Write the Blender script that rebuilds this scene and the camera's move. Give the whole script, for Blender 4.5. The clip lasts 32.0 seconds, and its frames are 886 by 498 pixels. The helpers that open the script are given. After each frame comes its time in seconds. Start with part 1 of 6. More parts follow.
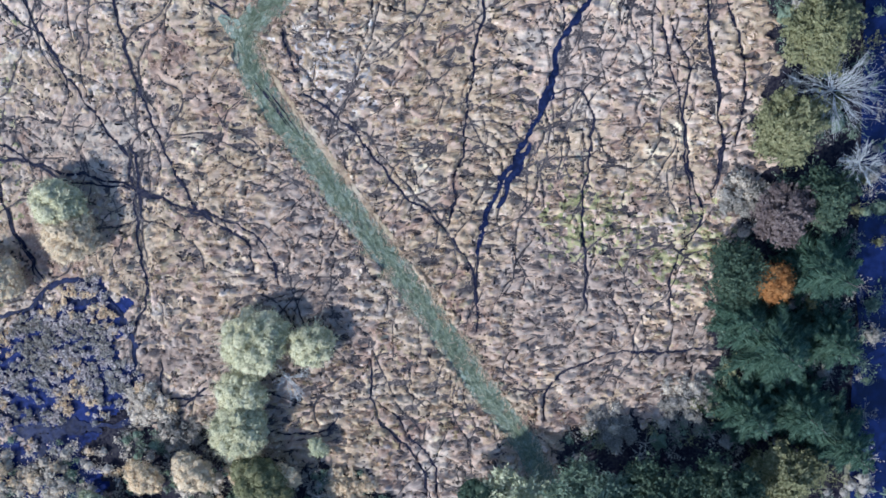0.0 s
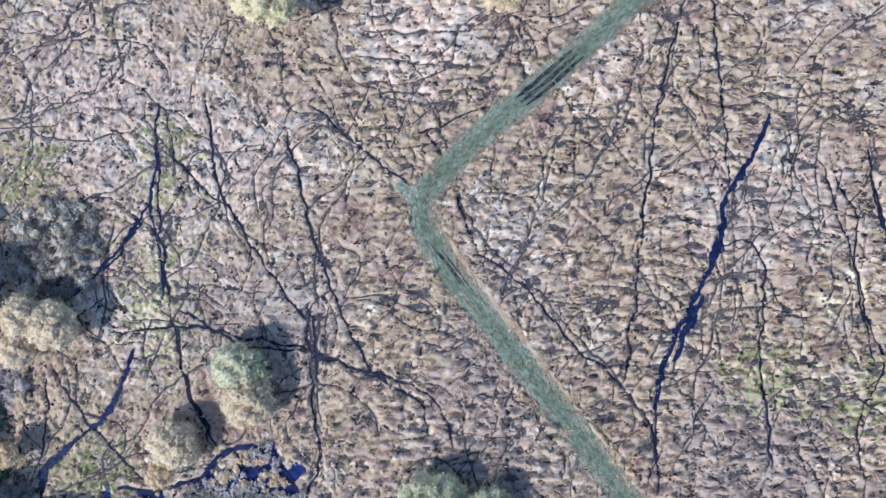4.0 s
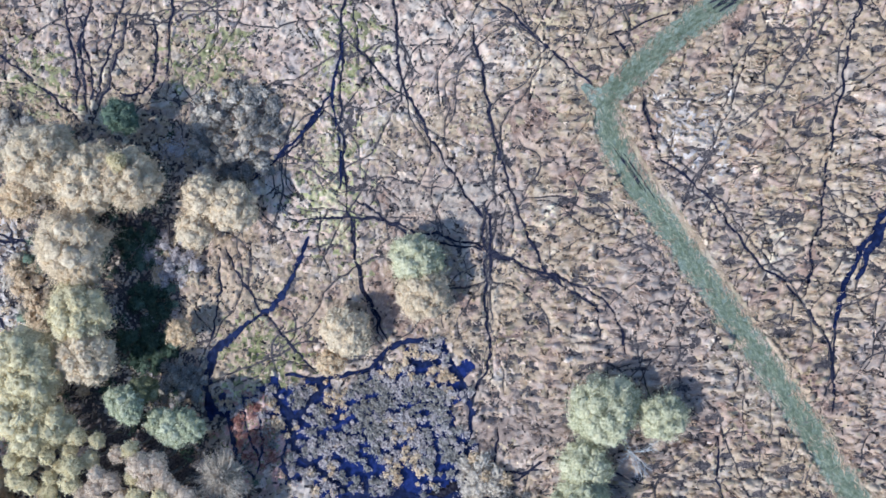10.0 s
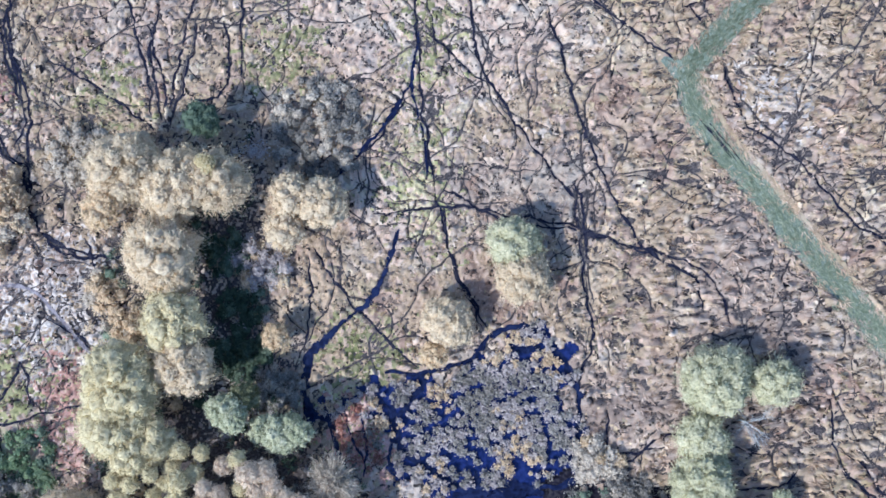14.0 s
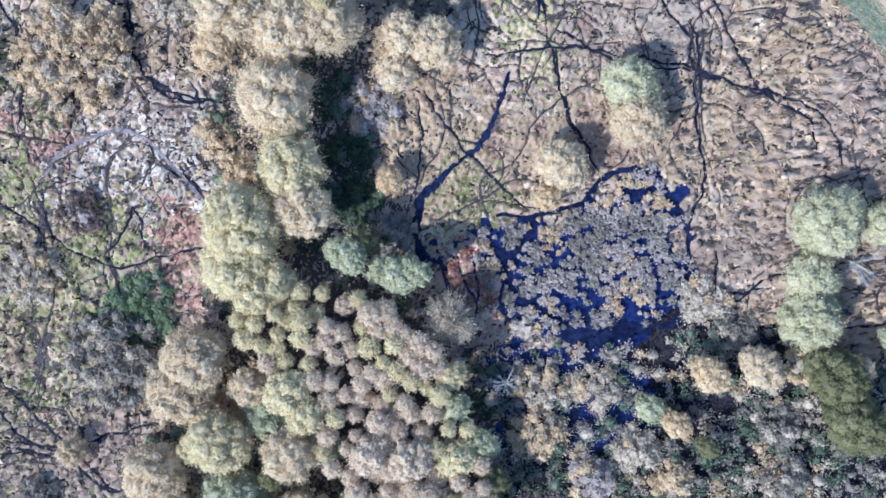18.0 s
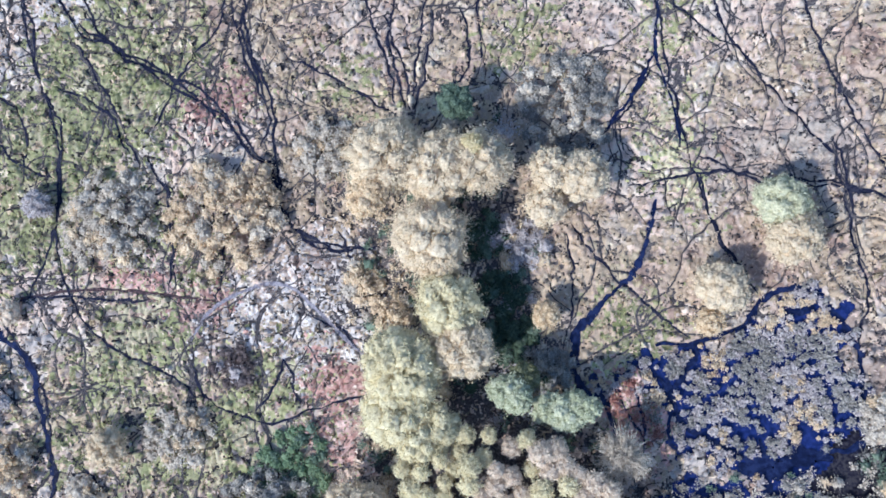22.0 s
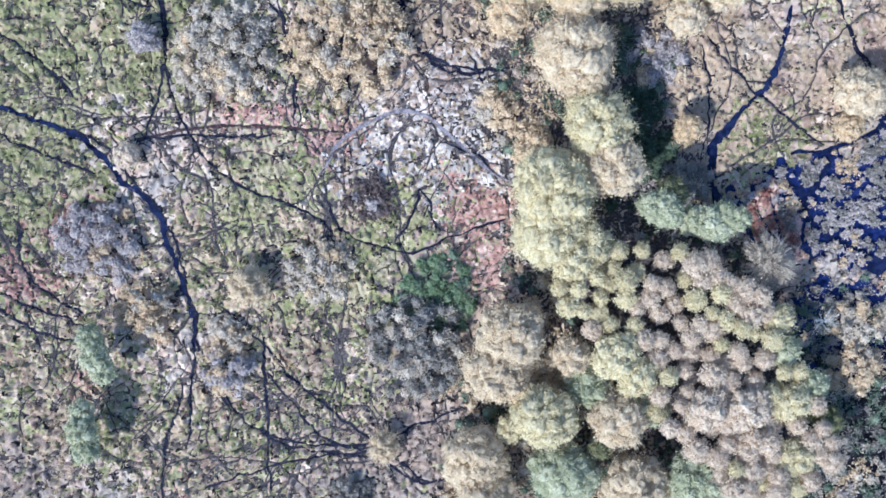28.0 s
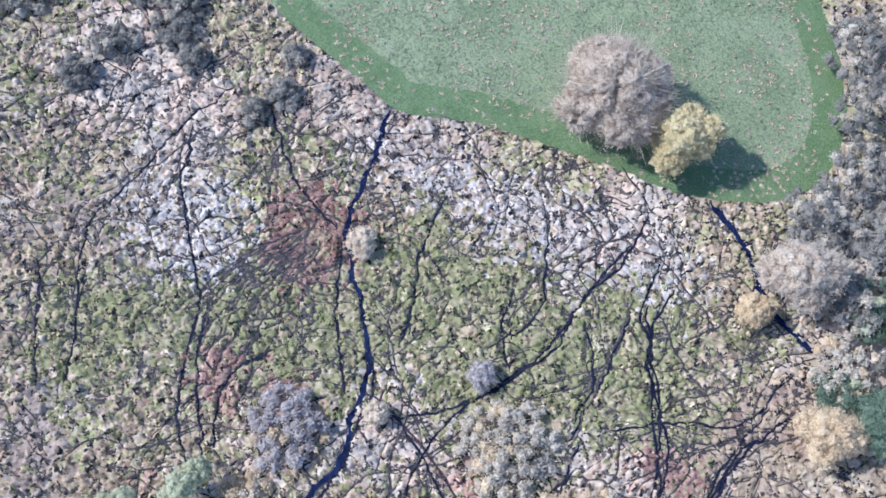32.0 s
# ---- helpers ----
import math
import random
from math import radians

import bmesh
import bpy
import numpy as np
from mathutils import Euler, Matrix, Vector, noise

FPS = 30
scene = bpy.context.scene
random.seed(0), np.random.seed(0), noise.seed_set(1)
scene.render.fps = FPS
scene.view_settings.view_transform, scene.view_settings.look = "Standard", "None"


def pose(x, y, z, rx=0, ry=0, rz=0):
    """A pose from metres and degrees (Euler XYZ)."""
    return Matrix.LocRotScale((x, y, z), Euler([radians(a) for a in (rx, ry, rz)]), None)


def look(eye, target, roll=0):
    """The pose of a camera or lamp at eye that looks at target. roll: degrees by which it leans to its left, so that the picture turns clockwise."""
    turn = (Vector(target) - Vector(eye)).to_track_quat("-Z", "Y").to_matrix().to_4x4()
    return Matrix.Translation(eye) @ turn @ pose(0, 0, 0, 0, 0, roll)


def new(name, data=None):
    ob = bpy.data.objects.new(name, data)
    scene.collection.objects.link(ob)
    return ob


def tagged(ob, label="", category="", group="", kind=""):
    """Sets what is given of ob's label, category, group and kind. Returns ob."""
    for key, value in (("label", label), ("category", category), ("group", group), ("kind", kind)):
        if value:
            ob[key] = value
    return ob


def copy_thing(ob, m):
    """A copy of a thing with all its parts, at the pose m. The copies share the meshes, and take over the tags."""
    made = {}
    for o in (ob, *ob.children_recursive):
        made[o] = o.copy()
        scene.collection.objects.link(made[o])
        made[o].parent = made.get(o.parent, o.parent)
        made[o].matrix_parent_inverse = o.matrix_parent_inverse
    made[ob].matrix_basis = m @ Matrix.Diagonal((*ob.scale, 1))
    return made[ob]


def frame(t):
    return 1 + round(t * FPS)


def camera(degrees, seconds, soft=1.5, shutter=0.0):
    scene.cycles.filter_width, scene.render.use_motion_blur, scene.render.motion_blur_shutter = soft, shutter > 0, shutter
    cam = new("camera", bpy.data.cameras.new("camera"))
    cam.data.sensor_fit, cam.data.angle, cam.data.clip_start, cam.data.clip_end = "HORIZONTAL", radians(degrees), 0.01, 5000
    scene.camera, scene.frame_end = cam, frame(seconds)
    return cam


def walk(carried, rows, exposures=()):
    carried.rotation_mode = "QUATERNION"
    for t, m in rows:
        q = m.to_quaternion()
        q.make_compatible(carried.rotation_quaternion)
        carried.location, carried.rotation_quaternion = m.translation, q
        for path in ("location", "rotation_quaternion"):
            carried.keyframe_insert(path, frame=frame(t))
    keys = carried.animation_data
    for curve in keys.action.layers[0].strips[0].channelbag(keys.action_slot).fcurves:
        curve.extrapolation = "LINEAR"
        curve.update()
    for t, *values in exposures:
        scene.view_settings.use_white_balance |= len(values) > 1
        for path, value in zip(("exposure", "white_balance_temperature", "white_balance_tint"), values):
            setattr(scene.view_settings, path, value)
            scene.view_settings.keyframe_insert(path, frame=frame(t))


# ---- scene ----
# ---- camera and walk ----
cam = camera(52.7, 32.0, soft=1.65)
PATH = [
    (0, 12.48, -3.97, 60.38, -10.99, -1.00, -1.54),
    (0.5, 11.23, -4.09, 60.39, -5.42, -0.36, -2.03),
    (1, 10.00, -4.26, 60.62, -3.56, -0.27, -6.80),
    (1.5, 8.74, -4.49, 60.71, -2.74, 0.25, -6.91),
    (2, 7.55, -4.73, 60.78, -2.02, 1.45, -6.54),
    (2.5, 6.40, -5.09, 60.76, 0.19, 2.09, -6.46),
    (3, 5.28, -5.46, 60.80, 1.45, 2.18, -5.55),
    (3.5, 4.22, -5.82, 60.86, 2.89, 2.00, -4.13),
    (4, 3.23, -6.29, 60.93, 1.64, 1.32, -3.35),
    (4.5, 2.57, -6.84, 60.90, -0.42, 0.11, -1.37),
    (6.5, 0.18, -9.12, 61.02, 0.88, -0.12, 0.05),
    (7, -0.50, -9.67, 60.97, 1.81, -0.82, -0.70),
    (7.5, -1.64, -10.16, 60.91, -0.18, -0.68, -1.02),
    (8, -2.84, -10.48, 60.72, 0.27, 0.05, -0.35),
    (8.5, -4.00, -10.83, 60.77, 1.00, 0.63, -0.15),
    (9, -5.12, -11.13, 60.62, 1.39, 1.45, 1.17),
    (9.5, -6.17, -11.61, 60.59, 3.67, 1.83, 1.19),
    (10, -7.21, -12.12, 60.66, 1.16, 3.00, -0.07),
    (10.5, -8.31, -12.54, 60.60, -1.86, 2.41, 0.55),
    (11, -9.44, -12.99, 60.58, -4.48, 1.71, 0.48),
    (11.5, -10.65, -13.53, 60.48, -3.90, 0.96, -1.37),
    (12, -11.68, -14.04, 60.21, -2.42, 0.14, -2.63),
    (12.5, -12.67, -14.51, 60.19, 2.25, 0.16, -4.21),
    (13, -13.70, -14.88, 59.88, 1.85, 0.17, -3.82),
    (13.5, -14.83, -15.24, 59.84, 3.86, 0.56, -2.93),
    (14, -15.84, -15.48, 59.86, 3.68, 1.12, -4.36),
    (14.5, -16.70, -15.54, 59.85, 1.56, 1.37, -3.35),
    (16.5, -20.14, -15.76, 60.09, -2.33, 2.67, -1.33),
    (17, -21.03, -15.82, 60.04, -4.17, 2.92, -0.16),
    (17.5, -22.07, -16.02, 60.02, -5.25, 1.74, -1.48),
    (18, -23.04, -16.30, 59.99, -5.01, 1.39, -4.58),
    (18.5, -23.93, -16.65, 59.92, -5.65, 0.60, -6.81),
    (19, -24.83, -16.97, 59.87, -4.78, -0.31, -9.65),
    (19.5, -25.82, -17.19, 59.83, -6.65, -0.51, -11.27),
    (20, -26.87, -17.23, 59.53, -3.74, -0.22, -11.11),
    (20.5, -27.90, -17.16, 59.50, -0.76, 0.39, -12.72),
    (21, -28.87, -17.00, 59.38, 1.31, 1.70, -12.69),
    (21.5, -30.04, -16.96, 59.32, 2.89, 2.51, -10.67),
    (22, -31.27, -17.23, 59.34, 5.37, 3.45, -8.22),
    (22.5, -32.48, -17.60, 59.41, 3.48, 3.44, -8.11),
    (23, -33.46, -17.86, 59.41, -0.79, 3.12, -6.65),
    (23.5, -34.45, -18.04, 59.35, -2.27, 2.85, -5.24),
    (24, -35.49, -18.22, 59.37, -3.14, 2.44, -5.65),
    (24.5, -36.56, -18.33, 59.38, -3.85, 1.95, -6.46),
    (25, -37.55, -18.24, 59.42, -3.78, 1.44, -8.30),
    (25.5, -38.71, -17.84, 59.39, -5.40, 0.94, -8.48),
    (27.5, -43.62, -16.16, 59.05, -5.66, -1.52, -12.27),
    (28, -44.78, -15.73, 58.90, -5.19, -0.94, -11.19),
    (28.5, -45.77, -15.22, 58.79, -1.17, 0.59, -9.32),
    (29, -46.73, -14.80, 58.73, 0.89, 2.18, -6.95),
    (29.5, -47.75, -14.42, 58.81, 2.31, 3.73, -2.05),
    (30, -48.80, -13.95, 58.69, 6.29, 5.68, 4.64),
    (30.5, -50.04, -14.09, 58.94, 11.36, 6.43, 12.44),
    (31, -51.80, -14.66, 59.40, 15.44, 4.60, 24.55),
    (31.5, -54.17, -14.82, 60.20, 17.91, 0.21, 38.04),
    (32, -56.62, -14.96, 61.04, 17.78, -2.56, 48.92),
]
walk(cam, [(r[0], pose(*r[1:])) for r in PATH], exposures=[(0.0, 0.0, 4900, 7), (8.0, -0.02, 4900, 7), (11.0, 0.02, 4890, 7), (17.0, 0.04, 4840, 8), (20.0, 0.08, 4840, 7), (25.0, 0.13, 4820, 7), (28.0, 0.11, 4790, 7), (32.0, 0.07, 4830, 9)])

# ---- world, sun ----
SUN_AZ, SUN_EL = radians(237), radians(42)
world = bpy.data.worlds.new("sky")
scene.world = world
world.use_nodes = True
wn = world.node_tree.nodes
sky = wn.new("ShaderNodeTexSky")
sky.sky_type, sky.sun_disc = "NISHITA", False
sky.sun_elevation, sky.sun_rotation = SUN_EL, SUN_AZ
world.node_tree.links.new(sky.outputs[0], wn["Background"].inputs[0])
wn["Background"].inputs[1].default_value = 0.15
sun = new("sun", bpy.data.lights.new("sun", "SUN"))
sun.data.energy, sun.data.angle, sun.data.color = 4.3, radians(0.6), (1.0, 0.87, 0.71)
to_sun = Vector((math.sin(SUN_AZ) * math.cos(SUN_EL), math.cos(SUN_AZ) * math.cos(SUN_EL), math.sin(SUN_EL)))
sun.matrix_world = look(to_sun * 200, (0, 0, 0))


# ---- materials ----
def surface(name, colours, rough=0.8, patch=0.35, grain=7.0, island=0.5, bump=0.3, through_light=0.0, spec=0.3):
    """A procedural surface: patches and grain in a ramp of colours, each loose piece a little different."""
    m = bpy.data.materials.new(name)
    m.use_nodes = True
    n, l = m.node_tree.nodes, m.node_tree.links
    b = n["Principled BSDF"]
    co = n.new("ShaderNodeTexCoord")
    big, fine = n.new("ShaderNodeTexNoise"), n.new("ShaderNodeTexNoise")
    big.inputs["Scale"].default_value, fine.inputs["Scale"].default_value = patch, grain
    big.inputs["Detail"].default_value, fine.inputs["Detail"].default_value = 4, 5
    l.new(co.outputs["Object"], big.inputs["Vector"]), l.new(co.outputs["Object"], fine.inputs["Vector"])
    mix = n.new("ShaderNodeMix")
    mix.inputs[0].default_value = 0.70
    l.new(big.outputs[0], mix.inputs[2]), l.new(fine.outputs[0], mix.inputs[3])
    wide = n.new("ShaderNodeMapRange")
    wide.inputs[1].default_value, wide.inputs[2].default_value = 0.37, 0.63
    l.new(mix.outputs[0], wide.inputs[0])
    geo = n.new("ShaderNodeNewGeometry")
    mix2 = n.new("ShaderNodeMix")
    mix2.inputs[0].default_value = island
    l.new(wide.outputs[0], mix2.inputs[2]), l.new(geo.outputs["Random Per Island"], mix2.inputs[3])
    info = n.new("ShaderNodeObjectInfo")
    shift = n.new("ShaderNodeMath")
    shift.operation = "MULTIPLY_ADD"
    shift.inputs[1].default_value, shift.inputs[2].default_value = 0.16, -0.08
    l.new(info.outputs["Random"], shift.inputs[0])
    add = n.new("ShaderNodeMath")
    l.new(mix2.outputs[0], add.inputs[0]), l.new(shift.outputs[0], add.inputs[1])
    ramp = n.new("ShaderNodeValToRGB")
    e = ramp.color_ramp.elements
    while len(e) < len(colours):
        e.new(0.5)
    for i, c in enumerate(colours):
        e[i].position, e[i].color = 0.12 + 0.76 * i / max(1, len(colours) - 1), (*c, 1)
    l.new(add.outputs[0], ramp.inputs[0])
    l.new(ramp.outputs[0], b.inputs["Base Color"])
    b.inputs["Roughness"].default_value = rough
    b.inputs["Specular IOR Level"].default_value = spec
    if bump:
        bp = n.new("ShaderNodeBump")
        bp.inputs["Strength"].default_value, bp.inputs["Distance"].default_value = bump, 0.05
        l.new(fine.outputs[0], bp.inputs["Height"]), l.new(bp.outputs[0], b.inputs["Normal"])
    if through_light:
        t, s = n.new("ShaderNodeBsdfTranslucent"), n.new("ShaderNodeMixShader")
        s.inputs[0].default_value = through_light
        l.new(ramp.outputs[0], t.inputs[0])
        l.new(b.outputs[0], s.inputs[1]), l.new(t.outputs[0], s.inputs[2])
        l.new(s.outputs[0], n["Material Output"].inputs[0])
    return m


def reedy(name, tones, deep=0.5, bright=1.25, patch=0.33, gloss=0.25, through_light=0.1):
    """Matted dead stems: drifts of several tones, each tussock a little lighter or darker, fine stem grain."""
    m = bpy.data.materials.new(name)
    m.use_nodes = True
    n, l = m.node_tree.nodes, m.node_tree.links
    b = n["Principled BSDF"]
    co, geo = n.new("ShaderNodeTexCoord"), n.new("ShaderNodeNewGeometry")
    drift, middle, grain = (n.new("ShaderNodeTexNoise") for _ in range(3))
    for tex, scale, detail, distort in ((drift, patch, 5, 0.8), (middle, 1.7, 3, 0.4), (grain, 13.0, 4, 0.6)):
        tex.inputs["Scale"].default_value, tex.inputs["Detail"].default_value, tex.inputs["Distortion"].default_value = scale, detail, distort
        l.new(co.outputs["Object"], tex.inputs["Vector"])
    wide = n.new("ShaderNodeMapRange")
    wide.inputs[1].default_value, wide.inputs[2].default_value = 0.33, 0.67
    l.new(drift.outputs[0], wide.inputs[0])
    hue = n.new("ShaderNodeMix")
    hue.inputs[0].default_value = 0.3
    l.new(wide.outputs[0], hue.inputs[2]), l.new(geo.outputs["Random Per Island"], hue.inputs[3])
    ramp = n.new("ShaderNodeValToRGB")
    e = ramp.color_ramp.elements
    while len(e) < len(tones):
        e.new(0.5)
    for i, c in enumerate(tones):
        e[i].position, e[i].color = 0.12 + 0.76 * i / (len(tones) - 1), (*c, 1)
    l.new(hue.outputs[0], ramp.inputs[0])
    mix, mix2 = n.new("ShaderNodeMix"), n.new("ShaderNodeMix")
    mix.inputs[0].default_value, mix2.inputs[0].default_value = 0.5, 0.3
    l.new(middle.outputs[0], mix.inputs[2]), l.new(grain.outputs[0], mix.inputs[3])
    l.new(mix.outputs[0], mix2.inputs[2]), l.new(geo.outputs["Random Per Island"], mix2.inputs[3])
    value = n.new("ShaderNodeMapRange")
    value.inputs[1].default_value, value.inputs[2].default_value = 0.3, 0.7
    value.inputs[3].default_value, value.inputs[4].default_value = deep, bright
    l.new(mix2.outputs[0], value.inputs[0])
    tone = n.new("ShaderNodeVectorMath")
    tone.operation = "SCALE"
    l.new(ramp.outputs[0], tone.inputs[0]), l.new(value.outputs[0], tone.inputs["Scale"])
    l.new(tone.outputs[0], b.inputs["Base Color"])
    b.inputs["Roughness"].default_value, b.inputs["Specular IOR Level"].default_value = 0.75, gloss
    bp = n.new("ShaderNodeBump")
    bp.inputs["Strength"].default_value, bp.inputs["Distance"].default_value = 0.7, 0.05
    l.new(grain.outputs[0], bp.inputs["Height"]), l.new(bp.outputs[0], b.inputs["Normal"])
    t, mixer = n.new("ShaderNodeBsdfTranslucent"), n.new("ShaderNodeMixShader")
    mixer.inputs[0].default_value = through_light
    l.new(tone.outputs[0], t.inputs[0])
    l.new(b.outputs[0], mixer.inputs[1]), l.new(t.outputs[0], mixer.inputs[2])
    l.new(mixer.outputs[0], n["Material Output"].inputs[0])
    return m


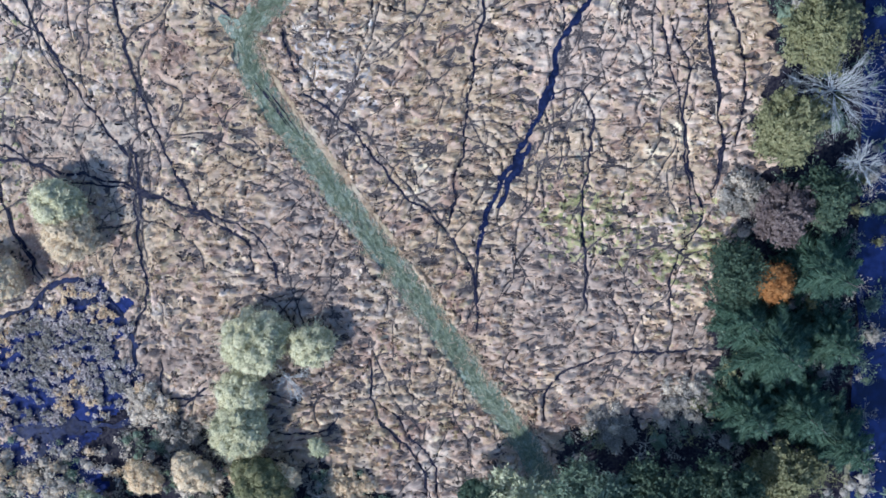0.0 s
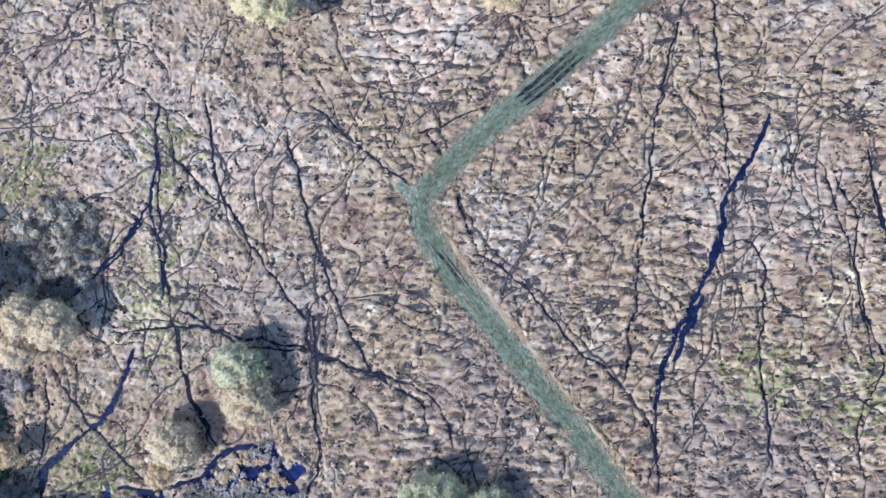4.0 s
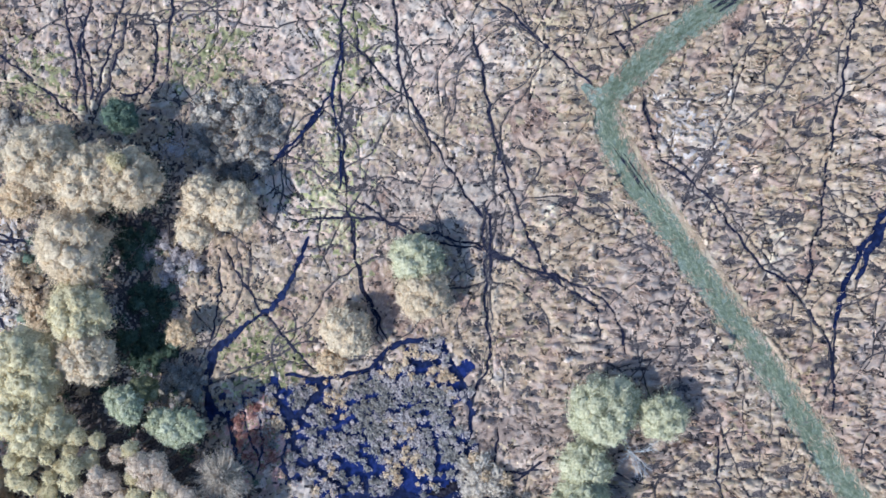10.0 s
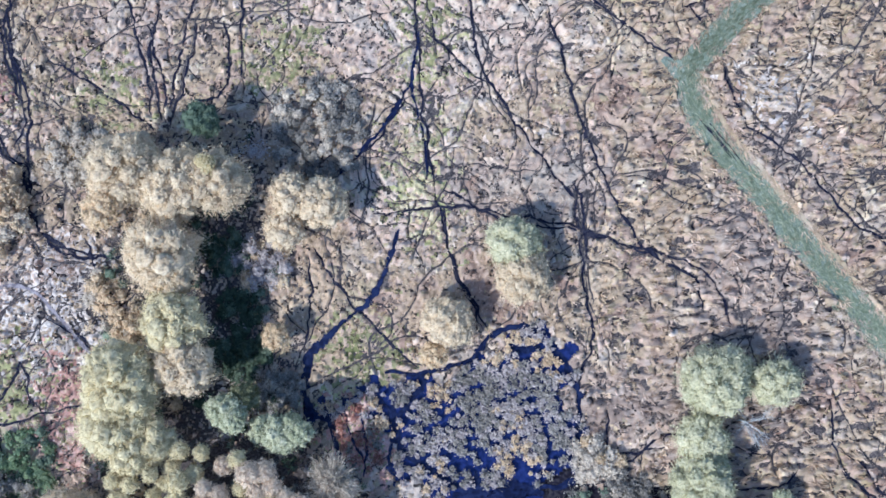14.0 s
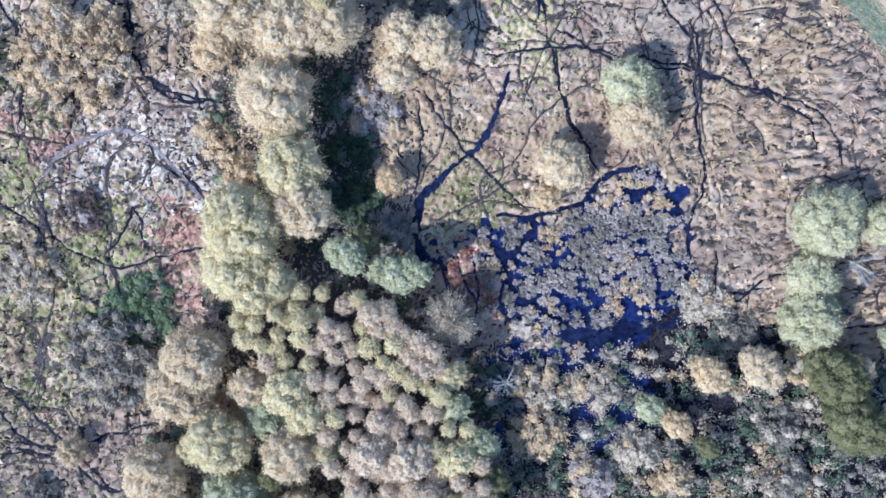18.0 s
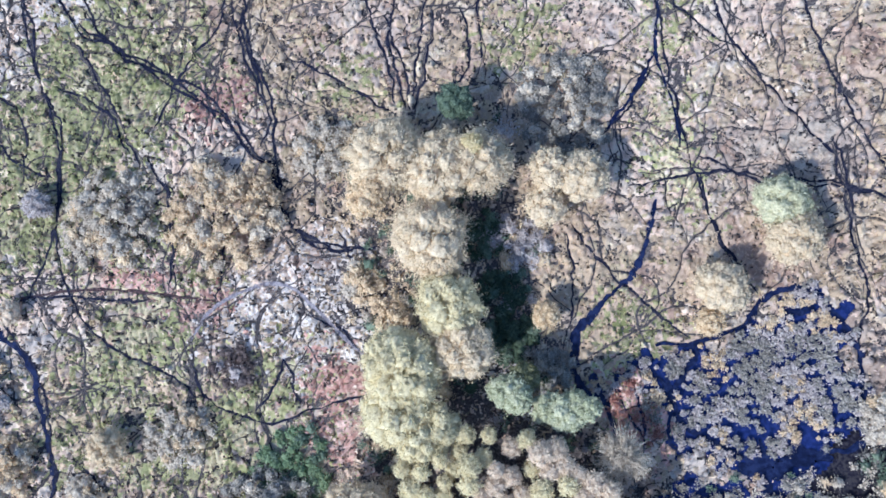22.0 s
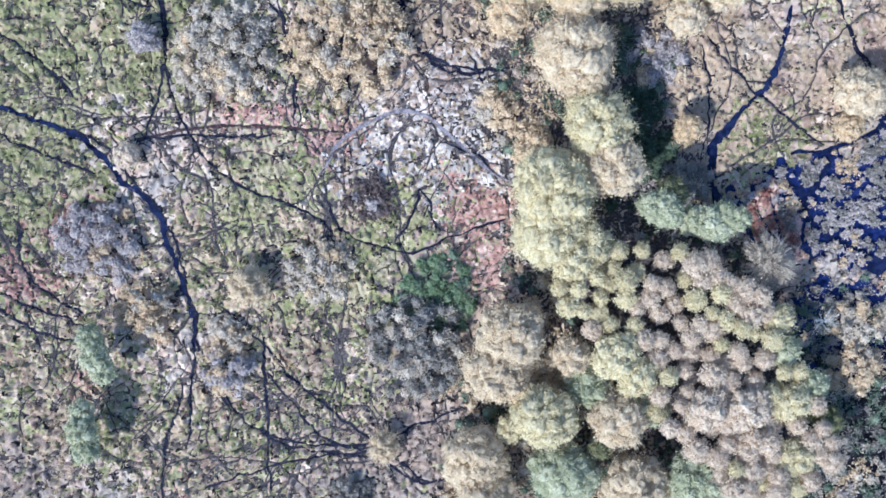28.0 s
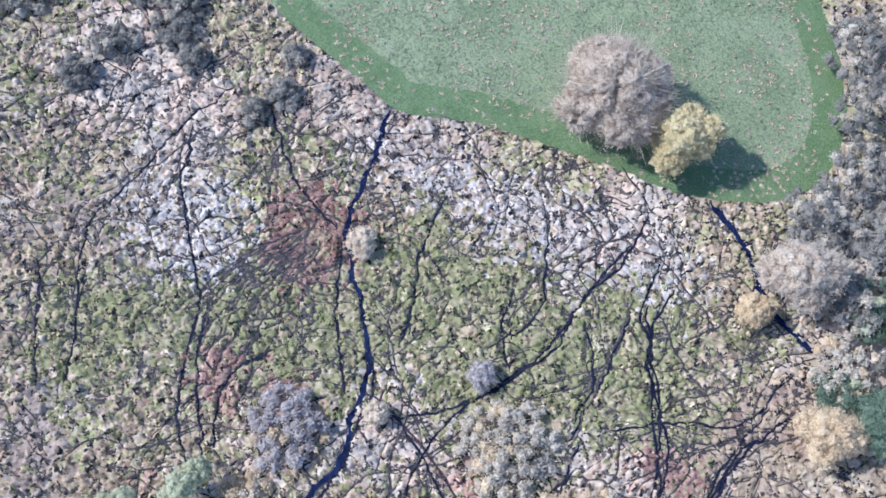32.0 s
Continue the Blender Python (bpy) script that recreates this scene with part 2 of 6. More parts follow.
M = {
    "litter": surface("reed_litter", [(0.042, 0.036, 0.040), (0.085, 0.072, 0.072), (0.18, 0.15, 0.135)], 0.9, 0.25, 7, 0.0, 0.8),
    "mud": surface("dark_mud", [(0.009, 0.010, 0.024), (0.017, 0.018, 0.038), (0.045, 0.043, 0.06)], 0.7, 0.5, 6, 0.0, 0.6, spec=0.1),
    "redmud": surface("red_brown_mud", [(0.035, 0.02, 0.025), (0.07, 0.04, 0.042), (0.13, 0.078, 0.072)], 0.7, 0.5, 6, 0.0, 0.6),
    "palemud": surface("pale_trodden_litter", [(0.19, 0.165, 0.185), (0.30, 0.265, 0.28), (0.44, 0.39, 0.39)], 0.8, 0.6, 5, 0.0, 0.5),
    "water": surface("dark_bog_water", [(0.010, 0.017, 0.072), (0.015, 0.024, 0.110), (0.026, 0.038, 0.155)], 0.12, 0.4, 3, 0.0, 0.1, spec=0.3),
    "ditchwater": surface("dark_ditch_water", [(0.008, 0.011, 0.036), (0.012, 0.017, 0.056), (0.022, 0.03, 0.085)], 0.25, 0.4, 3, 0.0, 0.3, spec=0.2),
    # wet peat; on the bank floor its black stands for the trees' shade
    "peat": surface("black_peat_and_shade", [(0.012, 0.011, 0.02), (0.022, 0.02, 0.033), (0.05, 0.045, 0.05)], 0.8, 0.5, 5, 0.0, 0.6, spec=0.1),
    "river": surface("river_water", [(0.006, 0.010, 0.05), (0.008, 0.014, 0.07), (0.012, 0.02, 0.09)], 0.06, 0.1, 1.5, 0.0, 0.1, spec=0.5),
    "straw": reedy("dead_reed_straw", [(0.53, 0.36, 0.265), (0.74, 0.55, 0.41), (0.64, 0.48, 0.31), (0.84, 0.67, 0.49), (0.57, 0.45, 0.37)], 0.6, 1.15),
    "greystraw": reedy("greyish_dead_reeds", [(0.56, 0.42, 0.325), (0.67, 0.54, 0.44), (0.75, 0.55, 0.41), (0.82, 0.67, 0.52), (0.56, 0.475, 0.40)], 0.6, 1.15),
    "ochre": reedy("yellowish_dead_reeds", [(0.48, 0.36, 0.20), (0.68, 0.54, 0.34), (0.60, 0.44, 0.29), (0.80, 0.67, 0.46)], 0.6, 1.15),
    "sedge": reedy("green_sedge", [(0.30, 0.305, 0.12), (0.54, 0.49, 0.255), (0.37, 0.365, 0.155), (0.68, 0.57, 0.365), (0.43, 0.415, 0.175)], 0.58, 1.22, 0.45),
    "dock": reedy("red_brown_dock", [(0.50, 0.25, 0.195), (0.72, 0.46, 0.37), (0.58, 0.32, 0.25), (0.80, 0.58, 0.475)], 0.5, 1.2, 0.6),
    "pale": reedy("bleached_reed", [(0.70, 0.56, 0.47), (0.87, 0.76, 0.66), (0.71, 0.62, 0.55), (0.91, 0.81, 0.69)], 0.64, 1.12),
    "path": surface("short_wet_grass", [(0.165, 0.20, 0.15), (0.255, 0.295, 0.225), (0.385, 0.41, 0.325)], 0.6, 0.45, 9, 0.0, 0.5),
    "far": surface("distant_rough_grass", [(0.16, 0.17, 0.11), (0.26, 0.25, 0.17), (0.38, 0.34, 0.25)], 0.9, 0.05, 0.6, 0.0, 0.3),
    "lawn": surface("meadow_grass", [(0.185, 0.22, 0.105), (0.26, 0.30, 0.155), (0.36, 0.38, 0.215)], 0.7, 0.3, 6, 0.0, 0.6),
    "mown": surface("mown_grass", [(0.11, 0.165, 0.065), (0.155, 0.22, 0.09), (0.22, 0.27, 0.13)], 0.7, 0.5, 8, 0.0, 0.4),
    "grass": surface("grass_blades", [(0.16, 0.20, 0.125), (0.27, 0.31, 0.205), (0.45, 0.47, 0.335)], 0.6, 0.3, 4, 0.6, 0.0, 0.2),
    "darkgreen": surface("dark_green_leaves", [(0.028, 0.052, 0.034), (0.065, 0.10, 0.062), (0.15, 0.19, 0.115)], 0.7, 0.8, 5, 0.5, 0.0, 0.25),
    "teal": surface("shade_green_leaves", [(0.09, 0.13, 0.085), (0.18, 0.235, 0.16), (0.33, 0.39, 0.275)], 0.8, 0.8, 9, 0.5, 0.9, 0.3),
    "moss": surface("soft_moss_green_leaves", [(0.13, 0.19, 0.10), (0.24, 0.325, 0.18), (0.39, 0.46, 0.28)], 0.8, 0.8, 9, 0.5, 0.6, 0.35, spec=0.1),
    "bark": surface("grey_bark", [(0.10, 0.085, 0.07), (0.18, 0.16, 0.135), (0.27, 0.25, 0.22)], 0.9, 2.0, 20, 0.0, 0.6),
    "whitebark": surface("pale_bare_twigs", [(0.42, 0.42, 0.42), (0.58, 0.58, 0.57), (0.72, 0.72, 0.70)], 0.8, 2.0, 20, 0.4, 0.3),
    "willow": surface("pale_willow_twigs", [(0.64, 0.515, 0.335), (0.81, 0.665, 0.45), (0.93, 0.80, 0.57)], 0.85, 0.7, 7, 0.2, 0.4, 0.3, spec=0.1),
    "palewillow": surface("greenish_willow_twigs", [(0.64, 0.545, 0.315), (0.81, 0.71, 0.435), (0.93, 0.84, 0.56)], 0.85, 0.7, 7, 0.2, 0.4, 0.3, spec=0.1),
    "tan": surface("tan_dead_leaves", [(0.58, 0.42, 0.24), (0.80, 0.62, 0.38), (0.94, 0.79, 0.54)], 0.8, 0.8, 9, 0.3, 0.4, 0.25, spec=0.1),
    "olive": surface("olive_leaves", [(0.135, 0.14, 0.065), (0.255, 0.25, 0.12), (0.42, 0.395, 0.215)], 0.7, 0.8, 9, 0.5, 0.9, 0.3),
    "green": surface("grey_green_leaves", [(0.35, 0.36, 0.21), (0.56, 0.56, 0.36), (0.77, 0.74, 0.52)], 0.8, 0.8, 9, 0.5, 0.4, 0.25, spec=0.1),
    "yellow": surface("yellow_autumn_leaves", [(0.50, 0.40, 0.19), (0.72, 0.60, 0.33), (0.88, 0.78, 0.50)], 0.7, 0.8, 9, 0.4, 0.5, 0.25),
    "orange": surface("orange_autumn_leaves", [(0.26, 0.11, 0.03), (0.40, 0.18, 0.05), (0.50, 0.27, 0.10)], 0.7, 0.8, 9, 0.5, 0.9, 0.25),
    "brown": surface("red_brown_twigs", [(0.47, 0.37, 0.28), (0.67, 0.55, 0.43), (0.84, 0.73, 0.58)], 0.8, 0.8, 9, 0.3, 0.4, 0.25, spec=0.1),
    "needles": surface("blue_green_needles", [(0.035, 0.07, 0.045), (0.075, 0.13, 0.085), (0.16, 0.23, 0.155)], 0.65, 0.6, 5, 0.5, 0.0, 0.2),
    "scrub": surface("grey_brown_scrub", [(0.42, 0.35, 0.275), (0.66, 0.57, 0.445), (0.90, 0.80, 0.65)], 0.85, 0.35, 9, 0.3, 0.4, 0.22, spec=0.1),
    "scrubtan": surface("tan_scrub", [(0.50, 0.36, 0.21), (0.76, 0.59, 0.38), (0.94, 0.79, 0.55)], 0.85, 0.35, 9, 0.3, 0.4, 0.22, spec=0.1),
    "scrubviolet": surface("violet_grey_scrub", [(0.35, 0.295, 0.28), (0.53, 0.46, 0.43), (0.75, 0.67, 0.61)], 0.85, 0.35, 9, 0.3, 0.4, 0.22, spec=0.1),
    "sage": surface("sage_green_twigs", [(0.50, 0.475, 0.285), (0.69, 0.655, 0.42), (0.86, 0.80, 0.57)], 0.85, 0.7, 7, 0.2, 0.4, 0.3, spec=0.1),
    "pinkwillow": surface("pinkish_grey_young_twigs", [(0.63, 0.50, 0.37), (0.78, 0.64, 0.475), (0.91, 0.78, 0.60)], 0.85, 0.7, 7, 0.2, 0.4, 0.25, spec=0.1),
    "umber": surface("dark_brown_twigs", [(0.09, 0.066, 0.062), (0.17, 0.13, 0.12), (0.29, 0.235, 0.21)], 0.85, 0.7, 9, 0.5, 0.4, 0.2, spec=0.1),
    "docktwig": surface("red_brown_dead_stems", [(0.28, 0.12, 0.09), (0.45, 0.22, 0.17), (0.60, 0.36, 0.28)], 0.85, 0.7, 9, 0.5, 0.4, 0.2, spec=0.1),
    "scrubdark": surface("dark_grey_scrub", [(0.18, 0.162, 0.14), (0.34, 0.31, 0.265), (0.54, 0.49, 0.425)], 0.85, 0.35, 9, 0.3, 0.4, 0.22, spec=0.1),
}
rng = np.random.default_rng(7)


# ---- mesh helpers ----
def mesh_of(name, verts, faces, material, size):
    """A mesh from arrays: faces all with the same number of corners."""
    me = bpy.data.meshes.new(name)
    verts, faces = np.asarray(verts, np.float32).reshape(-1, 3), np.asarray(faces, np.int32).reshape(-1, size)
    me.vertices.add(len(verts))
    me.vertices.foreach_set("co", verts.ravel())
    me.loops.add(faces.size)
    me.loops.foreach_set("vertex_index", faces.ravel())
    me.polygons.add(len(faces))
    me.polygons.foreach_set("loop_start", np.arange(0, faces.size, size, dtype=np.int32))
    me.update(calc_edges=True)
    me.materials.append(material)
    return me


def part(name, me, parent, label=""):
    if name in ("crown", "foliage", "dead_foliage"):
        me.polygons.foreach_set("use_smooth", np.ones(len(me.polygons), bool))
    ob = new(name, me)
    ob.parent = parent
    return tagged(ob, label=label) if label else ob


def smooth_line(points, step=0.4):
    """A Catmull-Rom curve through plan points, at even steps."""
    p = np.array(points, float)
    p = np.vstack([2 * p[0] - p[1], p, 2 * p[-1] - p[-2]])
    out = []
    for a, b, c, d in zip(p, p[1:], p[2:], p[3:]):
        n = max(2, int(np.linalg.norm(c - b) / step))
        t = np.linspace(0, 1, n, endpoint=False)[:, None]
        out.append(0.5 * (2 * b + (c - a) * t + (2 * a - 5 * b + 4 * c - d) * t**2 + (3 * b - a - 3 * c + d) * t**3))
    return np.vstack(out + [p[-2:-1]])


def wob(x, y, s, seed=0.0):
    return noise.noise(Vector((x * s, y * s, seed)))


def level(x, y):
    """The height of the ground."""
    return 0.14 * wob(x, y, 0.09, 3.0)


# ---- plan: where reeds may stand, and what grows where ----
X0, Y0, CELL = -114.0, -52.0, 0.1
NXC, NYC = 1640, 980
blocked = np.zeros((NXC, NYC), bool)
zone = np.zeros((NXC, NYC), np.uint8)
mound_cells = np.zeros((NXC, NYC), bool)
GX, GY = np.meshgrid(X0 + CELL * np.arange(NXC), Y0 + CELL * np.arange(NYC), indexing="ij")


plain = (GX, GY)
WX = GX + 0.7 * np.sin(0.83 * GY + 1.3) + 0.45 * np.sin(2.1 * GY + 0.9 * GX) + 0.25 * np.sin(4.7 * GY - 2.2 * GX)
WY = GY + 0.7 * np.sin(0.71 * GX + 0.4) + 0.45 * np.sin(1.9 * GX - 1.1 * GY) + 0.25 * np.sin(5.1 * GX + 1.7 * GY)


def block(points, half):
    p = np.asarray(points)
    far = np.concatenate([[0], np.cumsum(np.hypot(*np.diff(p, axis=0).T))])
    at = np.arange(0, far[-1], 0.07)
    for x, y in zip(np.interp(at, far, p[:, 0]), np.interp(at, far, p[:, 1])):
        i, j, k = int((x - X0) / CELL), int((y - Y0) / CELL), int(half / CELL) + 1
        a, b, c, d = max(0, i - k), max(0, i + k + 1), max(0, j - k), max(0, j + k + 1)
        blocked[a:b, c:d] |= (GX[a:b, c:d] - x) ** 2 + (GY[a:b, c:d] - y) ** 2 < half**2


def inside(poly, uneven=False):
    """Which cells lie within a polygon of plan points, with an uneven edge if wanted."""
    r = np.zeros_like(blocked)
    GX, GY = (WX, WY) if uneven else plain
    for (x1, y1), (x2, y2) in zip(poly, poly[1:] + poly[:1]):
        if y1 != y2:
            r ^= ((GY < y1) != (GY < y2)) & (GX < (x2 - x1) * (GY - y1) / (y2 - y1) + x1)
    return r


def cell(x, y):
    i, j = np.clip(((x - X0) / CELL).astype(int), 0, NXC - 1), np.clip(((y - Y0) / CELL).astype(int), 0, NYC - 1)
    return i, j


def strip(name, points, width, material, label, category, z=0.07, ragged=0.35, step=0.3, lap=1.0, wander=0.0):
    """A ragged band laid along a line on the ground; reeds keep off it."""
    c = smooth_line(points, step)
    if wander:
        c = c + np.array([(wander * (wob(x, y, 0.7, 31) + 0.6 * wob(x, y, 2.0, 32)), wander * (wob(x, y, 0.7, 33) + 0.6 * wob(x, y, 2.0, 34))) for x, y in c])
    t = np.gradient(c, axis=0)
    t /= np.linalg.norm(t, axis=1)[:, None] + 1e-9
    nrm = np.stack([-t[:, 1], t[:, 0]], 1)
    verts = []
    for i, ((x, y), (nx, ny)) in enumerate(zip(c, nrm)):
        taper = min(1.0, 0.35 + min(i, len(c) - 1 - i) * 0.2)
        for s in (-1, -0.5, 0, 0.5, 1):
            h = width / 2 * taper * (1 + ragged * (1.2 * wob(x, y, 0.8, 5 + s) + wob(x, y, 3.1, 8 + s)))
            px, py = x + nx * s * h, y + ny * s * h
            verts.append((px, py, level(px, py) + z))
    n = len(c)
    faces = [(i * 5 + k, (i + 1) * 5 + k, (i + 1) * 5 + k + 1, i * 5 + k + 1) for i in range(n - 1) for k in range(4)]
    ob = tagged(new(name, mesh_of(name, verts, faces, material, 4)), label, category, kind="structure")
    block(c, width / 2 * lap + 0.035)
    return ob


# ---- ground ----
def ground_axis(lo, hi, far, step):
    core = np.arange(lo, hi + step, step)
    out = np.geomspace(4, far, 12)
    return np.concatenate([(lo - out)[::-1], core, hi + out])


ax_x, ax_y = ground_axis(-120, 55, 1500, 1.0), ground_axis(-56, 50, 1500, 1.0)
gv = [(x, y, level(x, y)) for x in ax_x for y in ax_y]
ny = len(ax_y)
gf = [(i * ny + j, (i + 1) * ny + j, (i + 1) * ny + j + 1, i * ny + j + 1) for i in range(len(ax_x) - 1) for j in range(ny - 1)]
ground = tagged(new("ground", mesh_of("ground", gv, gf, M["litter"], 4)), "dark wet litter and peat under the reeds", "ground", kind="structure")

far_v = [(-113, -49, 0.03), (42, -49, 0.03), (42, 46, 0.03), (-113, 46, 0.03), (-1500, -1500, 0.03), (1500, -1500, 0.03), (1500, 1500, 0.03), (-1500, 1500, 0.03)]
tagged(new("outer_ground", mesh_of("outer_ground", far_v, [(0, 4, 5, 1), (1, 5, 6, 2), (2, 6, 7, 3), (3, 7, 4, 0)], M["far"], 4)), "distant rough grass beyond the reed bed", "ground", kind="structure")

# ---- mown path, trails and wet ditches ----
def trail(width, *points):
    width = min(width, 0.5)
    strip("trail", points, width * 0.37, M["mud" if width > 0.4 else "litter"], "narrow dark trodden trail through the dead reeds", "trail", ragged=0.9, wander=0.3)


def ditch(width, *points):
    strip("ditch", points, width * 0.62, M["ditchwater"], "narrow ditch of dark blue bog water", "ditch", ragged=1.0, lap=0.8, wander=0.2)


def red_trail(width, *points):
    strip("trail", points, width * 0.42, M["redmud"], "reddish brown muddy trail between sedge tufts", "trail", ragged=0.8)


def pale_trail(width, *points):
    strip("trail", points, width * 0.4, M["palemud"], "pale flattened trail of bleached reeds", "trail", ragged=0.9)


trail(0.44, (1.3, 3.5), (2.9, -0.2), (3.7, -3.7), (5.5, -5.8), (7.9, -8.0), (9.8, -10.8), (12.0, -13.0), (14.1, -15.4), (15.4, -18.6), (15.3, -21.6))
ditch(0.66, (24.7, 3.4), (22.9, 0.1), (21.3, -2.0), (20.7, -4.2), (19.4, -7.6), (18.0, -10.1), (16.7, -12.3), (15.9, -14.5), (15.5, -16.3))
trail(0.40, (2.7, 1.4), (3.6, -2.0), (5.9, -5.3), (8.3, -7.8), (10.4, -10.7), (12.7, -13.3), (14.4, -16.2))
ditch(0.95, (21.1, -3.4), (20.6, -5.0), (19.8, -7.3))
ditch(0.8, (19.3, -8.6), (18.4, -10.4), (17.0, -13.0))
trail(0.48, (15.5, -16.3), (15.3, -20.5))
trail(0.42, (21.2, 11.5), (21.4, 5.7), (21.5, 1.8), (21.5, -1.6))
trail(0.42, (19.5, 11.7), (17.6, 6.1), (16.3, 0.4), (15.4, -4.5), (14.8, -8.3), (14.2, -10.9), (13.6, -14.3))
trail(0.42, (20.6, -5.4), (22.7, -5.4), (23.4, -7.6), (22.8, -13.2), (23.0, -16.3), (23.3, -20.4))
trail(0.42, (28.4, -0.8), (29.8, -3.6), (29.5, -8.5), (30.0, -10.9), (30.4, -13.9))
trail(0.42, (27.6, 0.5), (29.2, -5.8), (30.1, -10.7), (31.0, -13.9), (29.1, -17.8), (29.0, -21.0))
trail(0.48, (31.0, -0.7), (32.2, -8.1), (31.9, -11.9))
trail(0.36, (15.6, 4.8), (12.7, 0.8), (9.0, -3.1))
trail(0.42, (31.7, -23.6), (25.6, -23.6), (20.8, -25.3), (20.0, -28.3))
trail(0.48, (-17.2, 6.8), (-17.4, 1.1), (-17.2, -4.7), (-16.7, -9.3), (-15.7, -13.5), (-14.2, -17.0))
trail(0.48, (-13.7, 6.8), (-13.2, 1.0), (-12.0, -2.0), (-9.9, -5.5), (-8.2, -8.2), (-7.6, -9.7), (-7.5, -14.7), (-7.3, -18.2), (-8.5, -21.6))
trail(0.48, (-16.5, -7.4), (-12.3, -10.1), (-8.4, -10.9), (-3.4, -12.5), (0.0, -14.0), (1.5, -16.3), (1.9, -18.2))
trail(0.48, (-8.3, 4.5), (-6.5, -4.8), (-3.8, -11.7), (-2.3, -13.2))
trail(0.42, (-18.4, -1.2), (-20.7, -3.9), (-23.4, -5.8), (-24.5, -8.1))
trail(0.42, (-13.0, -0.5), (-16.0, 2.6), (-16.4, 5.3))
trail(0.42, (0.1, -0.2), (-3.3, 2.9), (-6.4, 6.0))
trail(0.42, (0.5, 3.3), (4.7, 4.8), (7.4, 5.5))
trail(0.36, (1.7, 6.0), (2.8, 1.7), (3.9, -1.0))
trail(0.54, (-25.4, -10.9), (-22.7, -15.2), (-19.1, -19.2))
ditch(0.60, (-19.5, -10.0), (-21.2, -13.7), (-22.7, -15.2), (-25.8, -17.5), (-26.6, -19.8), (-26.3, -22.5))
trail(0.42, (-25.7, -11.4), (-25.9, -14.8), (-26.3, -17.5))
trail(0.48, (-21.2, -8.9), (-15.6, -8.7), (-12.3, -9.7), (-8.6, -10.5), (-3.4, -12.7), (-0.5, -14.6), (0.3, -16.8))
trail(0.42, (-16.6, -8.5), (-16.0, -13.0), (-14.4, -17.1))
trail(0.36, (-7.9, -7.9), (-7.3, -13.4), (-7.0, -16.0))
ditch(1.05, (-24.3, -16.3), (-25.7, -17.6), (-26.5, -19.2), (-26.6, -21.0), (-26.3, -22.6))
ditch(0.60, (-26.5, -19.8), (-26.4, -21.7), (-25.0, -22.5), (-24.5, -24.8))
ditch(0.66, (-21.2, -19.4), (-18.2, -19.6), (-15.5, -19.0), (-14.1, -17.7), (-12.2, -17.1), (-10.0, -17.9))
ditch(0.72, (-9.9, -18.6), (-8.6, -21.3), (-8.7, -23.9), (-9.6, -26.2))
ditch(1.0, (-20.4, -22.4), (-18.6, -20.1))
ditch(1.68, (-17.4, -27.8), (-15.5, -28.2), (-13.6, -27.8), (-11.3, -28.2))
ditch(1.08, (-15.7, -26.3), (-15.8, -30.1), (-16.8, -32.5), (-17.3, -35.6))
ditch(0.60, (-20.8, -21.7), (-20.4, -24.7), (-18.1, -26.3), (-15.9, -27.8), (-11.7, -27.8), (-8.3, -27.4))
ditch(0.96, (-12.6, -18.6), (-10.7, -18.6))
trail(0.60, (-67.6, -8.5), (-65.2, -10.3), (-64.0, -12.6), (-62.5, -15.1), (-62.0, -17.9), (-61.9, -20.6), (-62.0, -23.3), (-63.2, -27.0), (-64.2, -30.8))
red_trail(0.48, (-63.2, -10.3), (-59.0, -10.3), (-55.2, -10.9), (-52.7, -11.6), (-49.7, -12.4))
pale_trail(0.60, (-51.7, -14.8), (-49.8, -12.8), (-46.6, -11.8), (-44.4, -12.3), (-43.1, -13.8), (-41.2, -16.3), (-39.7, -17.7))
trail(0.42, (-51.9, -16.3), (-51.1, -18.7), (-49.0, -20.1), (-46.5, -20.9), (-43.3, -20.4), (-40.4, -20.0))
trail(0.54, (-44.6, -6.1), (-43.2, -9.3), (-41.0, -10.2), (-37.3, -10.5))
trail(0.48, (-59.8, -22.0), (-58.3, -24.6), (-55.5, -28.9), (-51.7, -33.3), (-48.9, -36.5))
trail(0.48, (-57.8, -24.3), (-58.6, -30.0), (-59.6, -35.0))
trail(0.42, (-51.7, -33.3), (-56.8, -32.2), (-60.3, -29.8), (-61.7, -26.4))
trail(0.42, (-51.7, -33.3), (-48.2, -32.3), (-44.7, -31.8))
trail(0.42, (-51.8, -33.7), (-58.1, -33.2), (-64.2, -34.0))
trail(0.42, (-51.8, -33.7), (-55.2, -32.1), (-57.9, -27.0))
trail(0.48, (-59.4, -2.4), (-60.2, -6.7), (-59.5, -11.0), (-57.3, -14.3), (-53.5, -16.8), (-51.9, -18.6))
trail(0.42, (-52.1, -3.5), (-52.1, -8.0), (-52.8, -11.2))
trail(0.42, (-48.8, -6.2), (-48.8, -9.2), (-49.7, -12.4))
trail(0.42, (-45.5, -16.8), (-46.6, -19.0), (-47.9, -19.9))
trail(0.42, (-45.5, -16.8), (-45.1, -19.6), (-44.4, -20.0))
trail(0.42, (-40.9, -8.9), (-39.6, -12.8), (-39.1, -15.1))
trail(0.42, (-51.1, -35.8), (-51.8, -33.7))
ditch(0.60, (-80.4, 4.1), (-77.7, -0.2), (-76.0, -3.3), (-74.6, -5.0))
ditch(0.66, (-74.2, -5.2), (-70.1, -7.2), (-67.5, -8.8), (-66.0, -10.1), (-64.7, -12.5), (-62.9, -14.8), (-62.5, -18.2))
